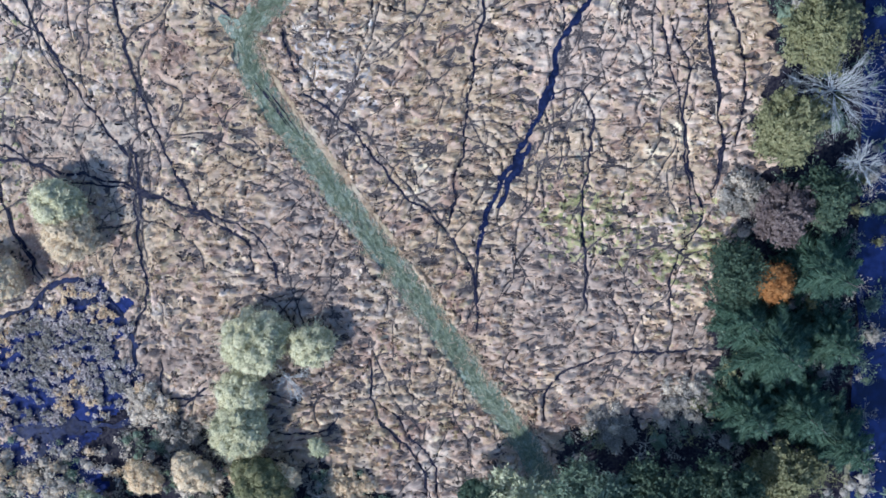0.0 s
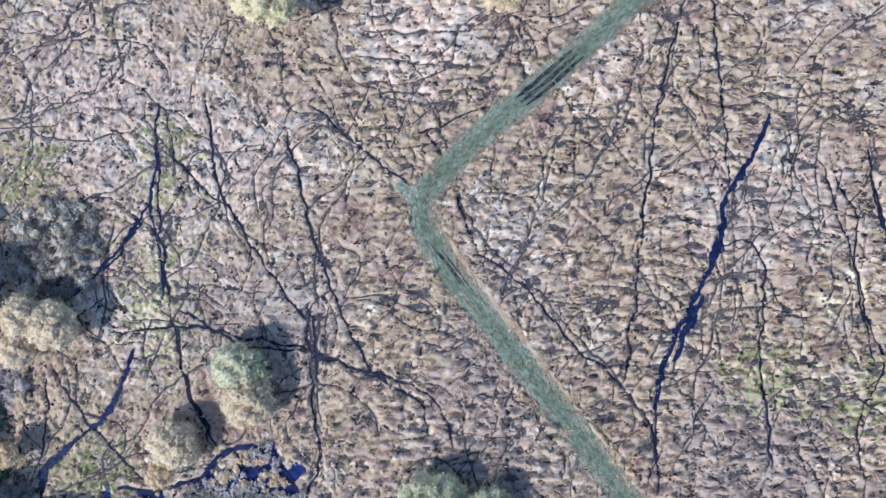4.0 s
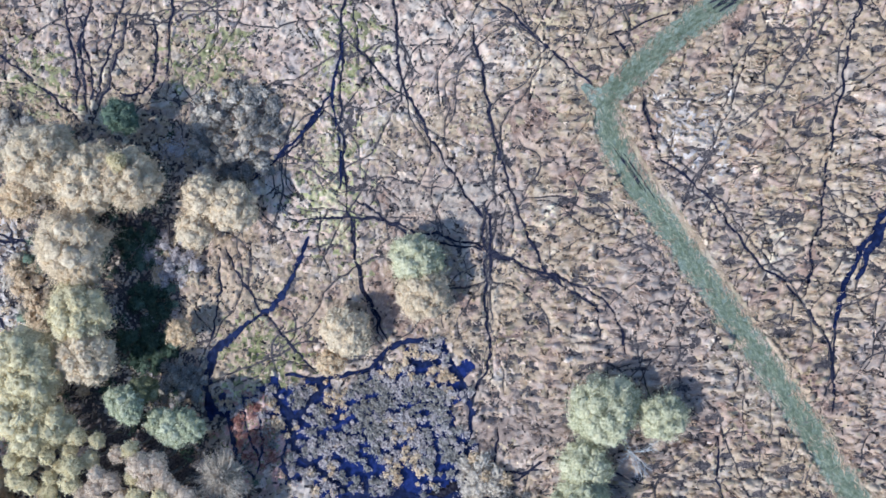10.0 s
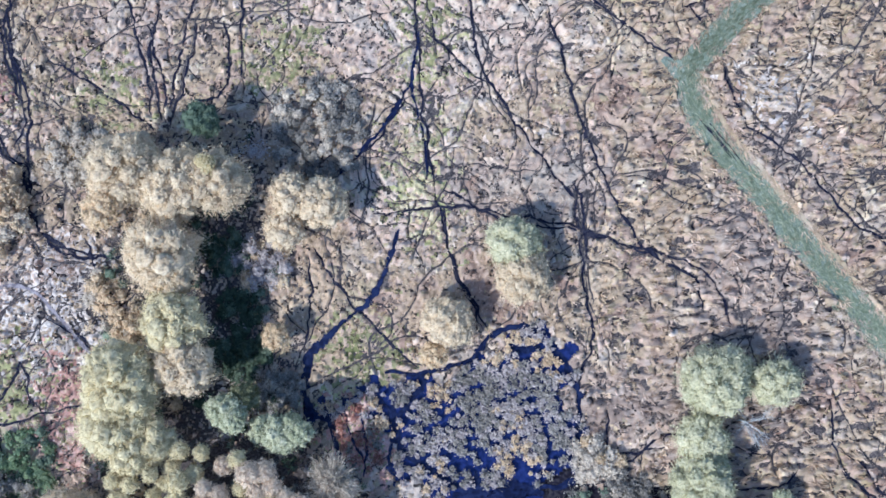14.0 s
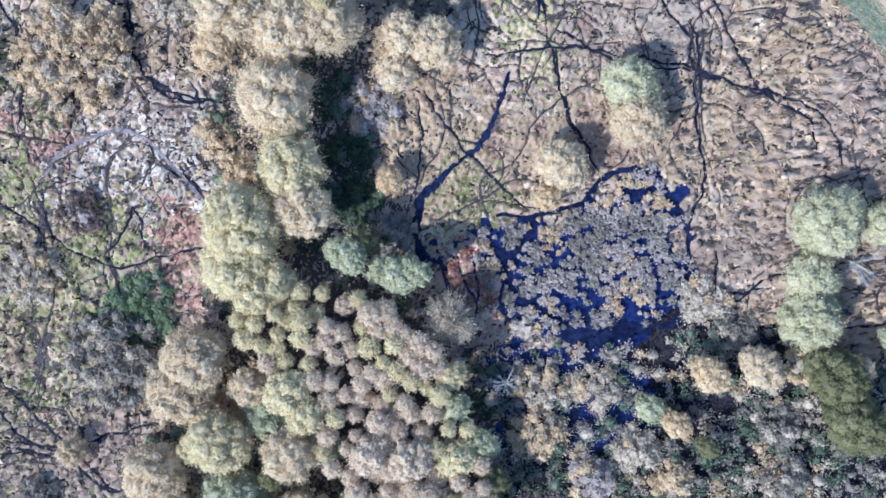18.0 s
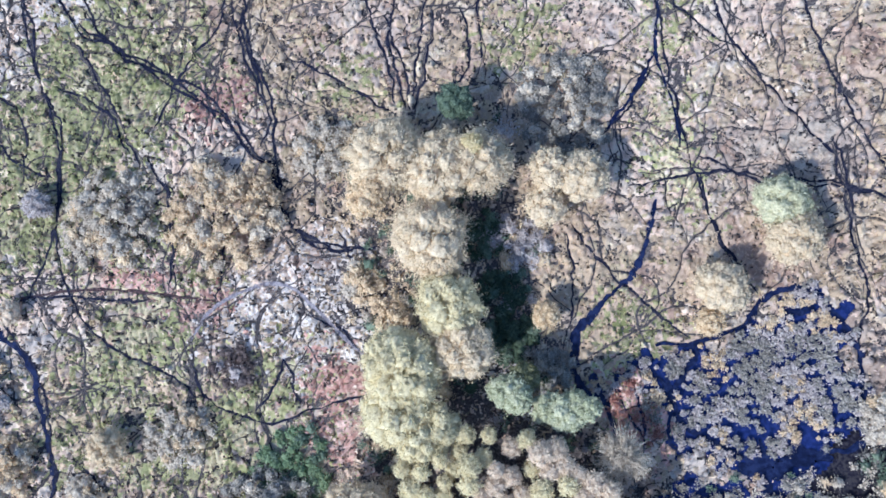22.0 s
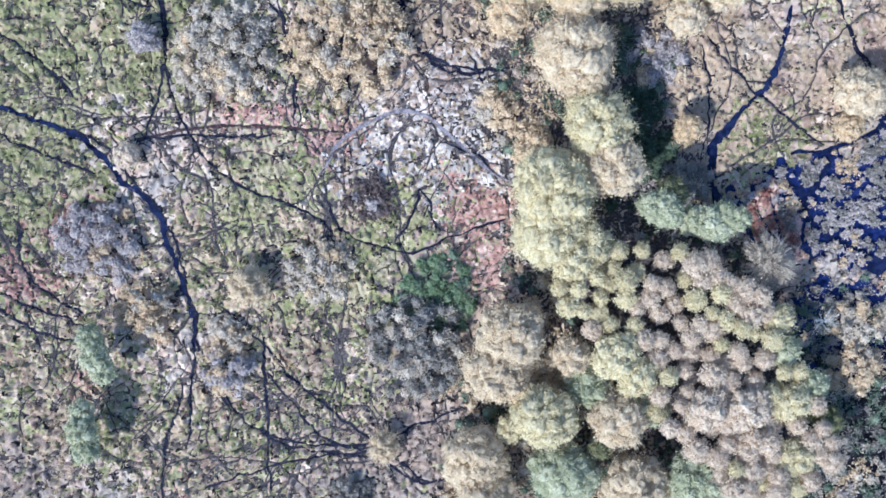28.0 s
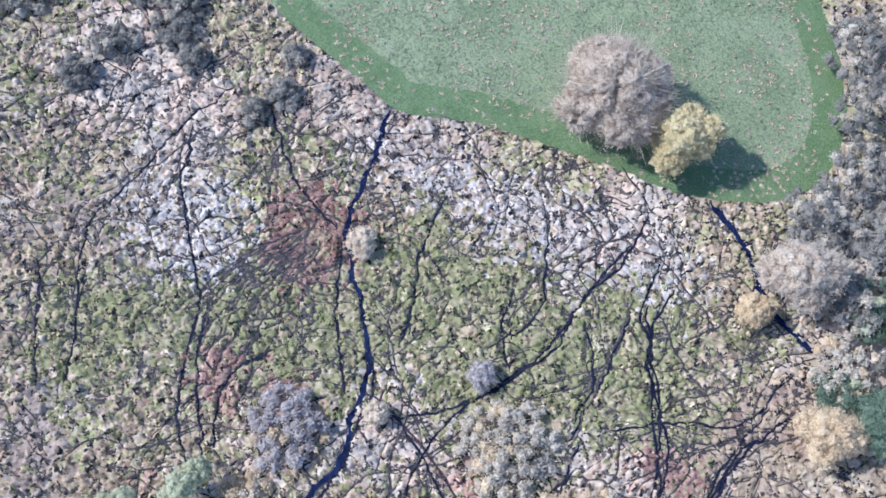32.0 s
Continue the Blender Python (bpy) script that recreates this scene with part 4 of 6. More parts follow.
def lobed_tree(name, x, y, lobes, material, label, category, group="", leaf=0.06, dense=1.0, trunk="bark", bunch=1.0, spiky=0.0, loose=0.0):
    """A tree or tall shrub: tapered trunk, a limb to each lobe, and feathery lobes of twigs and leaves.
    lobes: (dx, dy, radius, height of the top)."""
    top = base(name, x, y, label, category, group)
    tallest = max(h for *_, h in lobes)
    lead = np.array((0, 0, tallest * 0.4))
    part("trunk", mesh_of("trunk", *limb((0, 0, 0), lead, 0.05 + 0.025 * tallest, 0.03 + 0.015 * tallest, seed=x), M[trunk], 4), top)
    for dx, dy, r, h in lobes:
        c = (dx, dy, max(h - 0.85 * r, 0.5 * r))
        bough = part("limb", mesh_of("limb", *limb(lead * 0.85, c, 0.03 + 0.01 * tallest, 0.015, seed=y + dx), M[trunk], 4), top)
        n = int(1020 * dense * r * r) + 200
        knobs = []
        if bunch and r > 0.75 and not loose:
            count = int(6 + 5 * r)
            for k in range(count):
                u, a = 0.10 + 0.88 * (k + 0.5) / count, 2.39996 * k + x
                d = np.array((math.sqrt(1 - u * u) * math.cos(a), math.sqrt(1 - u * u) * math.sin(a), u))
                s = r * rng.uniform(0.26, 0.44)
                knobs.append(puff(np.array(c) + d * (r - 0.55 * s) * (1, 1, 0.95), s, int(n * 0.055) + 12, int(n * 0.045) + 12, leaf, x + k, 0.95, 0.45, 0.013, 0.82, 1.2 + 0.2 * spiky))
            n = int(n * 0.55)
        lumps = puff(c, r, int(n * (1 - 0.4 * spiky)), int(n * (0.64 + 0.4 * spiky)), leaf, x + dx, 0.95, 0.42 + 0.16 * spiky + 0.3 * loose if bunch else 0.3, 0.013 + 0.006 * spiky, (0.81 if bunch else 0.76) - 0.1 * spiky - 0.22 * loose, 1.12 + 0.22 * spiky)
        if spiky:
            for a in np.arange(int(2 + 5 * spiky)) * 0.9 * 7 / int(2 + 5 * spiky) + x:
                tip = np.array(c) + r * 1.05 * np.array((0.75 * math.cos(a), 0.75 * math.sin(a), 0.62))
                part("branch", mesh_of("branch", *limb(lead * 0.3, tip, 0.05, 0.012, 5, 5, 0.12, a), M["whitebark"], 4), top)
        part("crown", mesh_of("crown", *joined(lumps, *knobs), M[material], 3), bough)
    return top


def bramble(name, x, y, radius, height, material, label, category, group="", clumps=0):
    """A low thicket: a mound of many rounded leafy clumps with dark gaps between them."""
    top = base(name, x, y, label, category, group)
    under = (WX - x) ** 2 + (WY - y) ** 2 < (radius * 0.9) ** 2
    blocked[under] = mound_cells[under] = True
    n = clumps or int(6.4 * radius * radius) + 7
    pieces, dead = [], []
    for k in range(n):
        rr, a = radius * math.sqrt((k + 0.5) / n), k * 2.39996 + rng.normal(0, 0.25)
        rr *= 1 + 0.25 * noise.noise(Vector((x + math.cos(a) * 1.4, y + math.sin(a) * 1.4, 0)))
        h = height * (1 - 0.55 * (rr / radius) ** 2) * rng.uniform(0.65, 1.1)
        s = rng.uniform(0.26, 0.62)
        (dead if rng.random() < 0.2 else pieces).append(puff((rr * math.cos(a), rr * math.sin(a), max(h - s, 0.2)), s, 85, 50, 0.072, float(k), 0.9, 0.7, 0.014, 0.68, 1.4))
    part("foliage", mesh_of("foliage", *joined(*pieces), M[material], 3), top)
    other = {"umber": "scrubviolet", "scrub": "scrubtan", "scrubtan": "scrub", "scrubviolet": "scrubtan", "scrubdark": "scrub", "teal": "green", "green": "moss", "moss": "teal", "darkgreen": "teal", "olive": "scrubtan"}[material]
    if dead:
        part("dead_foliage", mesh_of("dead_foliage", *joined(*dead), M[other], 3), top, "paler dead twigs")
    for k in range(5):
        a = k * 1.26 + x
        part("stem", mesh_of("stem", *limb((0.1 * math.cos(a), 0.1 * math.sin(a), 0), (radius * 0.6 * math.cos(a), radius * 0.6 * math.sin(a), height * 0.6), 0.035, 0.015, seed=a), M["bark"], 4), top)
    return top


def bare_tree(name, x, y, radius, height, label, n=46, lean=(0, 0)):
    """A leafless tree: pale trunk with many thin forked branches."""
    top = base(name, x, y, label, "bare tree")
    lead = np.array((lean[0] * 0.5, lean[1] * 0.5, height * 0.55))
    part("trunk", mesh_of("trunk", *limb((0, 0, 0), lead, 0.12, 0.06, seed=x), M["whitebark"], 4), top)
    d = directions(n, 0.05)
    twig = []
    for k, u in enumerate(d):
        tip = lead + u * radius * rng.uniform(0.75, 1.15) * np.array((1, 1, 0.8)) + np.array((lean[0], lean[1], 0)) * 0.4
        if k < 9:
            part("branch", mesh_of("branch", *limb(lead * rng.uniform(0.6, 1), tip, 0.035, 0.01, 5, 4, 0.2, k + x), M["whitebark"], 4), top)
        at = lead + (tip - lead) * rng.uniform(0.1, 0.5)
        twig.append(limb(at, tip, 0.018, 0.006, 3, 3, 0.25, k))
        for _ in range(7):
            s = at + (tip - at) * rng.uniform(0.2, 0.9)
            twig.append(limb(s, s + (u + rng.normal(0, 0.5, 3)) * radius * 0.3, 0.012, 0.004, 3, 2, 0.2, k))
    part("spray", mesh_of("spray", *joined(*twig), M["whitebark"], 4), top)
    return top


def conifer(name, x, y, radius, height, label, tiers=11):
    """A conifer: straight trunk and whorls of drooping branches feathered with needles."""
    top = base(name, x, y, label, "conifer")
    part("trunk", mesh_of("trunk", *limb((0, 0, 0), (0, 0, height), 0.16, 0.02, sway=0.02), M["bark"], 4), top)
    for t in range(tiers):
        u = t / tiers
        z, r, n = height * (0.15 + 0.83 * u), radius * (1 - u) ** 0.8 * rng.uniform(0.85, 1.1) + 0.15, max(5, int(11 * (1 - u)))
        pieces = []
        for k in range(n):
            a = k * 2 * math.pi / n + t * 0.7 + rng.normal(0, 0.12)
            rr = r * rng.uniform(0.75, 1.15)
            tip = np.array((rr * math.cos(a), rr * math.sin(a), z - 0.22 * rr))
            root = np.array((0, 0, z))
            m = int(44 * rr) + 14
            s = np.sort(rng.uniform(0.12, 1, m))[:, None]
            at = root + (tip - root) * s
            out = np.stack([np.cos(a + rng.choice((-1, 1), m) * rng.uniform(0.5, 1.1, m)), np.sin(a + rng.choice((-1, 1), m) * rng.uniform(0.5, 1.1, m)), rng.normal(-0.15, 0.15, m)], 1)
            reach = (0.34 * rr * (1.15 - s[:, 0]) + 0.12)[:, None]
            pieces += [twigs(at, at + out * reach, 0.045), twigs(np.array([root]), np.array([tip]), 0.03)]
        part("whorl", mesh_of("whorl", *joined(*pieces), M["needles"], 3), top)
    return top


# ---- willows and shrubs on the open reed bed ----
WILLOW = "pale feathery leafless willow shrub with greyish twigs"
lobed_tree("willow_shrub", -12.1, -11.6, [(0, 0, 1.6, 2.8), (0.8, -0.3, 1.1, 2.3), (-0.6, 0.6, 1.0, 2.2)], "sage", "feathery sage green willow shrub with a few leaves", "shrub", spiky=0.2)
lobed_tree("willow_shrub", -11.6, -13.9, [(0, 0, 1.7, 2.6), (0.6, 0.7, 1.0, 2.2), (-0.4, -0.7, 1.0, 2.0)], "willow", WILLOW + ", round-crowned", "shrub", spiky=0.2)
lobed_tree("willow_shrub", -16.7, -16.4, [(0, 0, 1.6, 2.6), (0.6, -0.5, 1.1, 2.0), (-0.6, 0.5, 1.0, 2.1)], "willow", WILLOW + ", round-crowned", "shrub")
lobed_tree("tan_bush", -17.8, -18.5, [(0, 0, 0.9, 2.1), (0.4, 0.2, 0.5, 1.6)], "tan", "small tan bush with dead leaves", "bush", "tan bushes")
lobed_tree("willow_shrub", -25.7, -8.3, [(-0.6, 0.9, 1.4, 3.0), (1.4, 0.2, 1.6, 3.0), (-1.3, -1.3, 1.25, 2.5)], "willow", WILLOW + ", three-lobed crown", "shrub")
lobed_tree("tan_bush", -28.0, -16.5, [(0, 0, 0.88, 2.2), (-0.3, -0.3, 0.5, 1.2)], "tan", "small tan bush with dead leaves", "bush", "tan bushes")
lobed_tree("willow_shrub", 0.2, -21.5, [(0, 0, 2.1, 3.0), (1.0, 0.8, 1.3, 2.3), (-1.0, -0.6, 1.2, 2.3)], "sage", "feathery sage green willow shrub, broad round crown", "shrub", spiky=0.3)
lobed_tree("willow_shrub", 4.0, -21.9, [(0, 0, 1.5, 2.4), (0.6, 0.4, 0.9, 1.9)], "sage", "feathery sage green willow shrub, small round crown", "shrub", spiky=0.3)
lobed_tree("willow_shrub", -1.1, -25.0, [(0, 0, 1.6, 2.5), (0.9, -0.5, 1.0, 2.0)], "sage", "feathery sage green willow shrub, small round crown", "shrub", spiky=0.3)
lobed_tree("willow_shrub", -1.3, -27.9, [(0, 0, 1.9, 2.9), (-0.9, 0.6, 1.1, 2.1), (0.9, 0.9, 1.0, 2.0)], "sage", "feathery sage green willow shrub, broad round crown", "shrub", spiky=0.3)
lobed_tree("tan_bush", -73.6, -4.2, [(0, 0, 1.05, 1.4), (0.7, -0.4, 0.6, 1.0)], "pinkwillow", "small pinkish tan bush beside the ditch", "bush", "tan bushes")
bare_tree("fallen_tree", 1.6, -24.2, 1.5, 1.2, "white leafless branches of a broken shrub", 16, (1.2, -0.4))

# ---- the row of willows ----
ROW = "tall pale leafless willow in a dense row"
def row_willow(x, y, lobes, mat, label):
    """One willow with its lobes; greenish ones still carry some leaves."""
    lobed_tree("willow_tree", x, y, [(dx * 1.1, dy * 1.1, r * 1.03, h) for dx, dy, r, h in lobes], mat, label if mat != "green" else "grey-green willow with some leaves beside the young stand", "tree", "willows in the row", spiky=0.25)


for x, y, lobes, mat in (
        (-36.6, -5.2, [(0, 0, 2.2, 4.9), (-1.0, -0.7, 1.3, 4.0), (0.6, 1.0, 1.4, 4.2)], "willow"),
        (-33.5, -6.4, [(0, 0, 2.1, 4.7), (0.5, 1.0, 1.4, 4.2), (-0.4, -1.1, 1.3, 3.9)], "willow"),
        (-31.0, -6.3, [(0, 0, 1.9, 4.6), (1.0, -0.4, 1.2, 3.8)], "willow"),
        (-34.6, -10.6, [(0, 0, 2.2, 4.9), (0.3, -1.2, 1.5, 4.3), (-0.8, 0.8, 1.2, 4.0)], "willow"),
        (-34.0, -15.2, [(0, 0, 1.9, 4.9), (-0.5, 0.9, 1.2, 4.2)], "palewillow"),
        (-33.6, -17.8, [(0, 0, 1.8, 4.7), (0.5, -0.6, 1.2, 4.2)], "willow"),
        (-37.4, -18.6, [(0, 0, 2.3, 5.4), (-0.5, 1.0, 1.5, 4.8), (0.7, -0.5, 1.4, 4.4)], "palewillow"),
        (-38.2, -21.1, [(0, 0, 2.1, 4.8), (0.8, 0.7, 1.2, 4.2)], "palewillow"),
        (-36.0, -22.5, [(0, 0, 1.5, 4.2)], "palewillow")):
    row_willow(x, y, lobes, mat, ROW)
# the willows beside the young stand
for x, y, lobes, mat in (
        (-41.7, -27.2, [(0, 0, 2.0, 4.1), (0.9, 0.6, 1.2, 3.6), (-0.8, -0.6, 1.2, 3.2)], "willow"),
        (-43.3, -29.4, [(0, 0, 1.7, 3.6), (-0.7, 0.4, 1.0, 3.0)], "willow"),
        (-40.6, -32.7, [(0, 0, 1.9, 4.3), (0.7, -0.7, 1.2, 3.6)], "palewillow"),
        (-35.9, -33.9, [(0, 0, 1.7, 4.2), (-0.8, 0.2, 1.0, 3.6)], "willow"),
        (-38.2, -29.2, [(0, 0, 1.2, 3.8)], "willow"), (-42.4, -30.2, [(0, 0, 1.4, 3.2), (0.6, 0.5, 0.9, 2.8)], "willow"), (-37.4, -31.4, [(0, 0, 1.4, 3.2)], "green")):
    row_willow(x, y, lobes, mat, "pale leafless willow beside the young stand")
for x, y, lobes, mat in (
        (-45.4, -34.8, [(0, 0, 1.9, 3.0), (-0.9, -0.7, 1.2, 2.4), (0.9, -0.6, 1.1, 2.4)], "willow"), (-42.9, -33.5, [(0, 0, 0.9, 2.4)], "palewillow"), (-40.0, -36.8, [(0, 0, 1.9, 3.4), (1.0, -0.6, 1.2, 3.0), (-0.9, 0.5, 1.1, 2.8)], "green"),
        (-45.4, -37.6, [(0, 0, 1.6, 2.8), (1.1, 0.2, 1.0, 2.4)], "willow"), (-35.4, -38.6, [(0, 0, 1.9, 3.6), (-0.9, -0.6, 1.2, 3.0)], "willow"), (-31.6, -39.0, [(0, 0, 1.8, 3.8), (0.9, 0.6, 1.1, 3.2)], "green"), (-33.8, -33.6, [(0, 0, 1.2, 3.4)], "green")):
    row_willow(x, y, lobes, mat, "pale leafless willow beside the young stand")
lobed_tree("tan_bush", -38.3, -7.6, [(0, 0, 1.2, 4.3), (0.5, 0.6, 0.8, 4.5), (-0.3, -0.5, 0.7, 3.8)], "tan", "golden tan bush against the willow row", "bush", "tan bushes")
lobed_tree("yellow_bush", -31.0, -5.4, [(0, 0, 0.6, 5.2), (-0.3, 0.2, 0.4, 5.0)], "yellow", "small bush with yellow leaves among the willows", "bush")
lobed_tree("green_tree", -31.8, -2.0, [(0, 0, 1.1, 3.4), (0.4, -0.5, 0.7, 2.8)], "teal", "soft grey-green shrub behind the willow row", "shrub")
lobed_tree("olive_bush", -30.1, -20.3, [(0, 0, 1.0, 3.4), (0.4, 0.3, 0.6, 2.8)], "olive", "small olive green bush between willows", "bush")
lobed_tree("olive_bush", -37.4, -35.5, [(0, 0, 0.75, 3.4)], "olive", "small olive green bush between willows", "bush")
lobed_tree("green_tree", -31.0, -21.0, [(0, 0, 1.2, 4.0), (0.5, -0.5, 0.8, 4.2), (-0.6, 0.3, 0.8, 3.7)], "green", "grey-green young tree at the row's corner", "tree")
lobed_tree("green_tree", -27.5, -22.7, [(-1.4, 0.4, 1.0, 3.3), (-0.2, 0.0, 1.2, 3.8), (1.1, 0.1, 0.8, 4.0), (0.4, 0.6, 0.8, 3.6)], "green", "grey-green young tree at the row's corner", "tree")
lobed_tree("bare_tree", -24.8, -25.8, [(0, 0, 1.35, 3.6), (0.6, -0.7, 0.8, 3.0)], "scrub", "pale grey spiky leafless tree at the thicket's edge", "bare tree", spiky=1.0, loose=0.4)
bare_tree("bare_tree", -21.4, -30.5, 1.0, 3.0, "thin white leafless sapling", 16)

# ---- the dense stand of young trees ----
YOUNG = "small round-crowned young tree in a dense stand"
models = []
rng = np.random.default_rng(23)
for k, (r, mat) in enumerate(((0.75, "palewillow"), (0.68, "palewillow"), (0.80, "pinkwillow"), (0.63, "pinkwillow"), (0.72, "palewillow"), (0.86, "pinkwillow"))):
    models.append(lobed_tree("young_tree", -30.0 + 1.6 * (k % 3), -27.0 - 1.7 * (k // 3), [(0, 0, r, 4.4)], mat, YOUNG, "tree", "young trees in the stand", 0.062, 0.85, "bark", 0))
STAND = [(-38.4, -22.6), (-33.9, -23.0), (-29.6, -24.0), (-26.6, -26.4), (-24.6, -29.9), (-23.8, -34.0), (-22.6, -39.5), (-27.7, -41), (-30.0, -39.5), (-32.6, -36.0), (-34.4, -32.4), (-36.6, -29.8), (-38.3, -24.8)]
stand_cells = inside(STAND)
GROWN = ((-35.5, -29.5, 1.7, 4.9, "palewillow"), (-34.4, -31.2, 1.4, 4.7, "palewillow"), (-37.0, -23.3, 1.5, 4.6, "palewillow"), 
         (-30.5, -34.0, 1.5, 4.9, "pinkwillow"), (-28.0, -34.5, 1.6, 4.9, "pinkwillow"), (-24.9, -29.4, 1.1, 4.0, "palewillow"), (-24.8, -31.5, 1.1, 3.9, "green"), (-25.0, -34.8, 1.5, 4.2, "palewillow"), (-25.4, -38.4, 1.5, 4.2, "palewillow"))
for x, y, r, h, mat in GROWN:
    lobed_tree("young_tree", x, y, [(0, 0, r * 0.82, h), (r * 0.42, r * 0.3, r * 0.5, h - 0.3), (-r * 0.45, -r * 0.25, r * 0.5, h - 0.3)], mat, "taller round-crowned young tree with fine pale twigs", "tree", "young trees in the stand", spiky=0.25)
    stand_cells &= (GX - x) ** 2 + (GY - y) ** 2 > (r * 0.98) ** 2
placed = [np.array(m.location[:2]) for m in models]
stand_floor = inside(STAND)
for q in rng.uniform((-39, -42), (-22, -22), (9000, 2)):
    i, j = cell(q[:1], q[1:])
    if stand_cells[i[0], j[0]] and min(np.linalg.norm(q - w) for w in placed) > 0.92:
        placed.append(q)
        src = models[int(rng.choice((0, 1, 4, 2) if q[0] < -33.5 or q[1] > -25 else (2, 2, 3, 3, 5, 5, 1)))]
        s = rng.uniform(0.72, 1.04)
        copy_thing(src, Matrix.Translation((*q, level(*q) - 0.02)) @ Matrix.Rotation(rng.uniform(0, 6.28), 4, "Z") @ Matrix.Diagonal((s, s, rng.uniform(0.85, 1.08), 1)))

# ---- brambles and low thickets ----
bramble("bramble_thicket", -56.3, -6.2, 3.4, 1.9, "scrub", "rounded grey bramble thicket in the sedge", "thicket")
bramble("bramble_thicket", -48.2, -6.5, 3.9, 2.3, "scrubtan", "rounded thicket with tan dead leaves", "thicket")
bramble("bramble_thicket", -66.8, -16.2, 2.7, 1.8, "scrubviolet", "violet-grey bramble thicket beside the ditch", "thicket")
bramble("bramble_thicket", -64.9, -21.4, 2.0, 1.8, "scrubtan", "tan thicket beside the ditch", "thicket")
bramble("bramble_thicket", -47.8, -27.2, 3.3, 2.2, "scrubdark", "dark grey bare twiggy thicket", "thicket")
bramble("bramble_thicket", -60.4, -26.3, 1.7, 1.7, "scrubviolet", "small violet-grey bramble thicket", "thicket")
bramble("bramble_thicket", -53.2, -20.9, 2.1, 1.6, "scrub", "grey-brown thicket beside a green sedge patch", "thicket")
bramble("green_bush", -45.8, -24.0, 2.7, 0.9, "moss", "low dense green bush in the sedge", "bush")
bramble("bramble_thicket", -39.7, -30.4, 1.6, 1.9, "scrubtan", "tan leafy thicket between willows", "thicket")
bramble("bramble_thicket", -39.6, -12.6, 1.2, 1.2, "scrubtan", "tan brambles under the willow row", "thicket")
bramble("bramble_thicket", -38.2, -15.0, 1.5, 1.4, "scrubtan", "tan brambles under the willow row", "thicket")
bramble("bramble_thicket", -29.0, -11.5, 2.0, 1.2, "scrubviolet", "violet-grey thicket in the willows' shade", "thicket")
# undergrowth east of the row: the willows' shade is partly put into its colour
bramble("bramble_thicket", -31.2, -10.6, 1.5, 1.0, "darkgreen", "green undergrowth with leaves darkened for the willows' shade", "thicket")
bramble("bramble_thicket", -30.4, -14.5, 1.7, 1.0, "darkgreen", "green undergrowth with leaves darkened for the willows' shade", "thicket")
bramble("bramble_thicket", -30.6, -17.5, 1.9, 1.0, "darkgreen", "green undergrowth with leaves darkened for the willows' shade", "thicket")
bramble("bramble_thicket", -28.4, -20.0, 1.6, 1.0, "scrubdark", "grey undergrowth with twigs darkened for the willows' shade", "thicket")
bramble("bramble_thicket", -40.8, -3.4, 2.2, 1.6, "scrub", "grey thicket north of the willow row", "thicket")
bramble("bramble_thicket", -24.5, -2.5, 3.4, 1.2, "scrubdark", "dark grey low thicket in the reeds", "thicket")
bramble("dark_bush", -48.8, -16.9, 1.4, 0.5, "umber", "low dark violet-brown twiggy patch in bleached reeds", "bush")

lobed_tree("hedge_bush", -68.0, -23.4, [(0, 0, 1.0, 3.0), (-0.1, 1.2, 0.9, 2.8), (0.2, -1.1, 0.85, 2.7)], "green", "narrow grey-green bush in the reeds", "bush", spiky=0.2)
lobed_tree("hedge_bush", -69.9, -27.9, [(0, 0, 1.05, 3.1), (0.2, 1.1, 0.85, 2.7), (-0.1, -1.3, 0.95, 2.9)], "green", "narrow grey-green bush in the reeds", "bush", spiky=0.2)
lobed_tree("spiky_shrub", -57.8, -21.0, [(0, 0, 1.25, 1.9), (0.5, 0.5, 0.7, 1.5)], "willow", "pale star-shaped leafless shrub", "shrub", spiky=0.7)
lobed_tree("spiky_shrub", -51.3, -33.2, [(0, 0, 1.0, 1.7)], "willow", "pale star-shaped leafless shrub where trails meet", "shrub", spiky=1.0)
lobed_tree("spiky_shrub", -61.0, -4.1, [(0, 0, 0.95, 1.4), (0.5, -0.4, 0.6, 1.1)], "scrubviolet", "small lilac-grey twiggy shrub in the sedge", "shrub", spiky=0.5)
lobed_tree("spiky_shrub", -63.7, -11.2, [(0, 0, 0.85, 1.3)], "pinkwillow", "small pinkish grey shrub on the ditch's bend", "shrub", spiky=0.4)

# ---- shrubs of the meadow and its edge ----
lobed_tree("brown_shrub", -70.1, 16.6, [(0, 0, 3.0, 5.4), (-2.3, 0.9, 2.0, 4.2), (2.2, -0.8, 2.1, 4.4), (0.8, 2.5, 2.0, 4.2), (-0.6, -2.2, 1.9, 3.6), (-1.8, 2.6, 1.6, 3.4), (2.2, 1.6, 1.7, 4.0)], "brown", "large rounded brown leafless shrub on the meadow", "shrub", dense=0.9, spiky=1.0)
lobed_tree("yellow_shrub", -64.2, 17.8, [(0, 0, 1.5, 4.6), (-0.5, 1.5, 1.2, 4.0), (0.5, -1.4, 1.3, 3.2), (1.3, 0.6, 1.1, 3.8), (-1.2, -0.6, 1.0, 3.0), (1.0, 1.8, 1.0, 4.4)], "yellow", "upright shrub with pale yellow leaves on the meadow", "shrub", spiky=0.6)
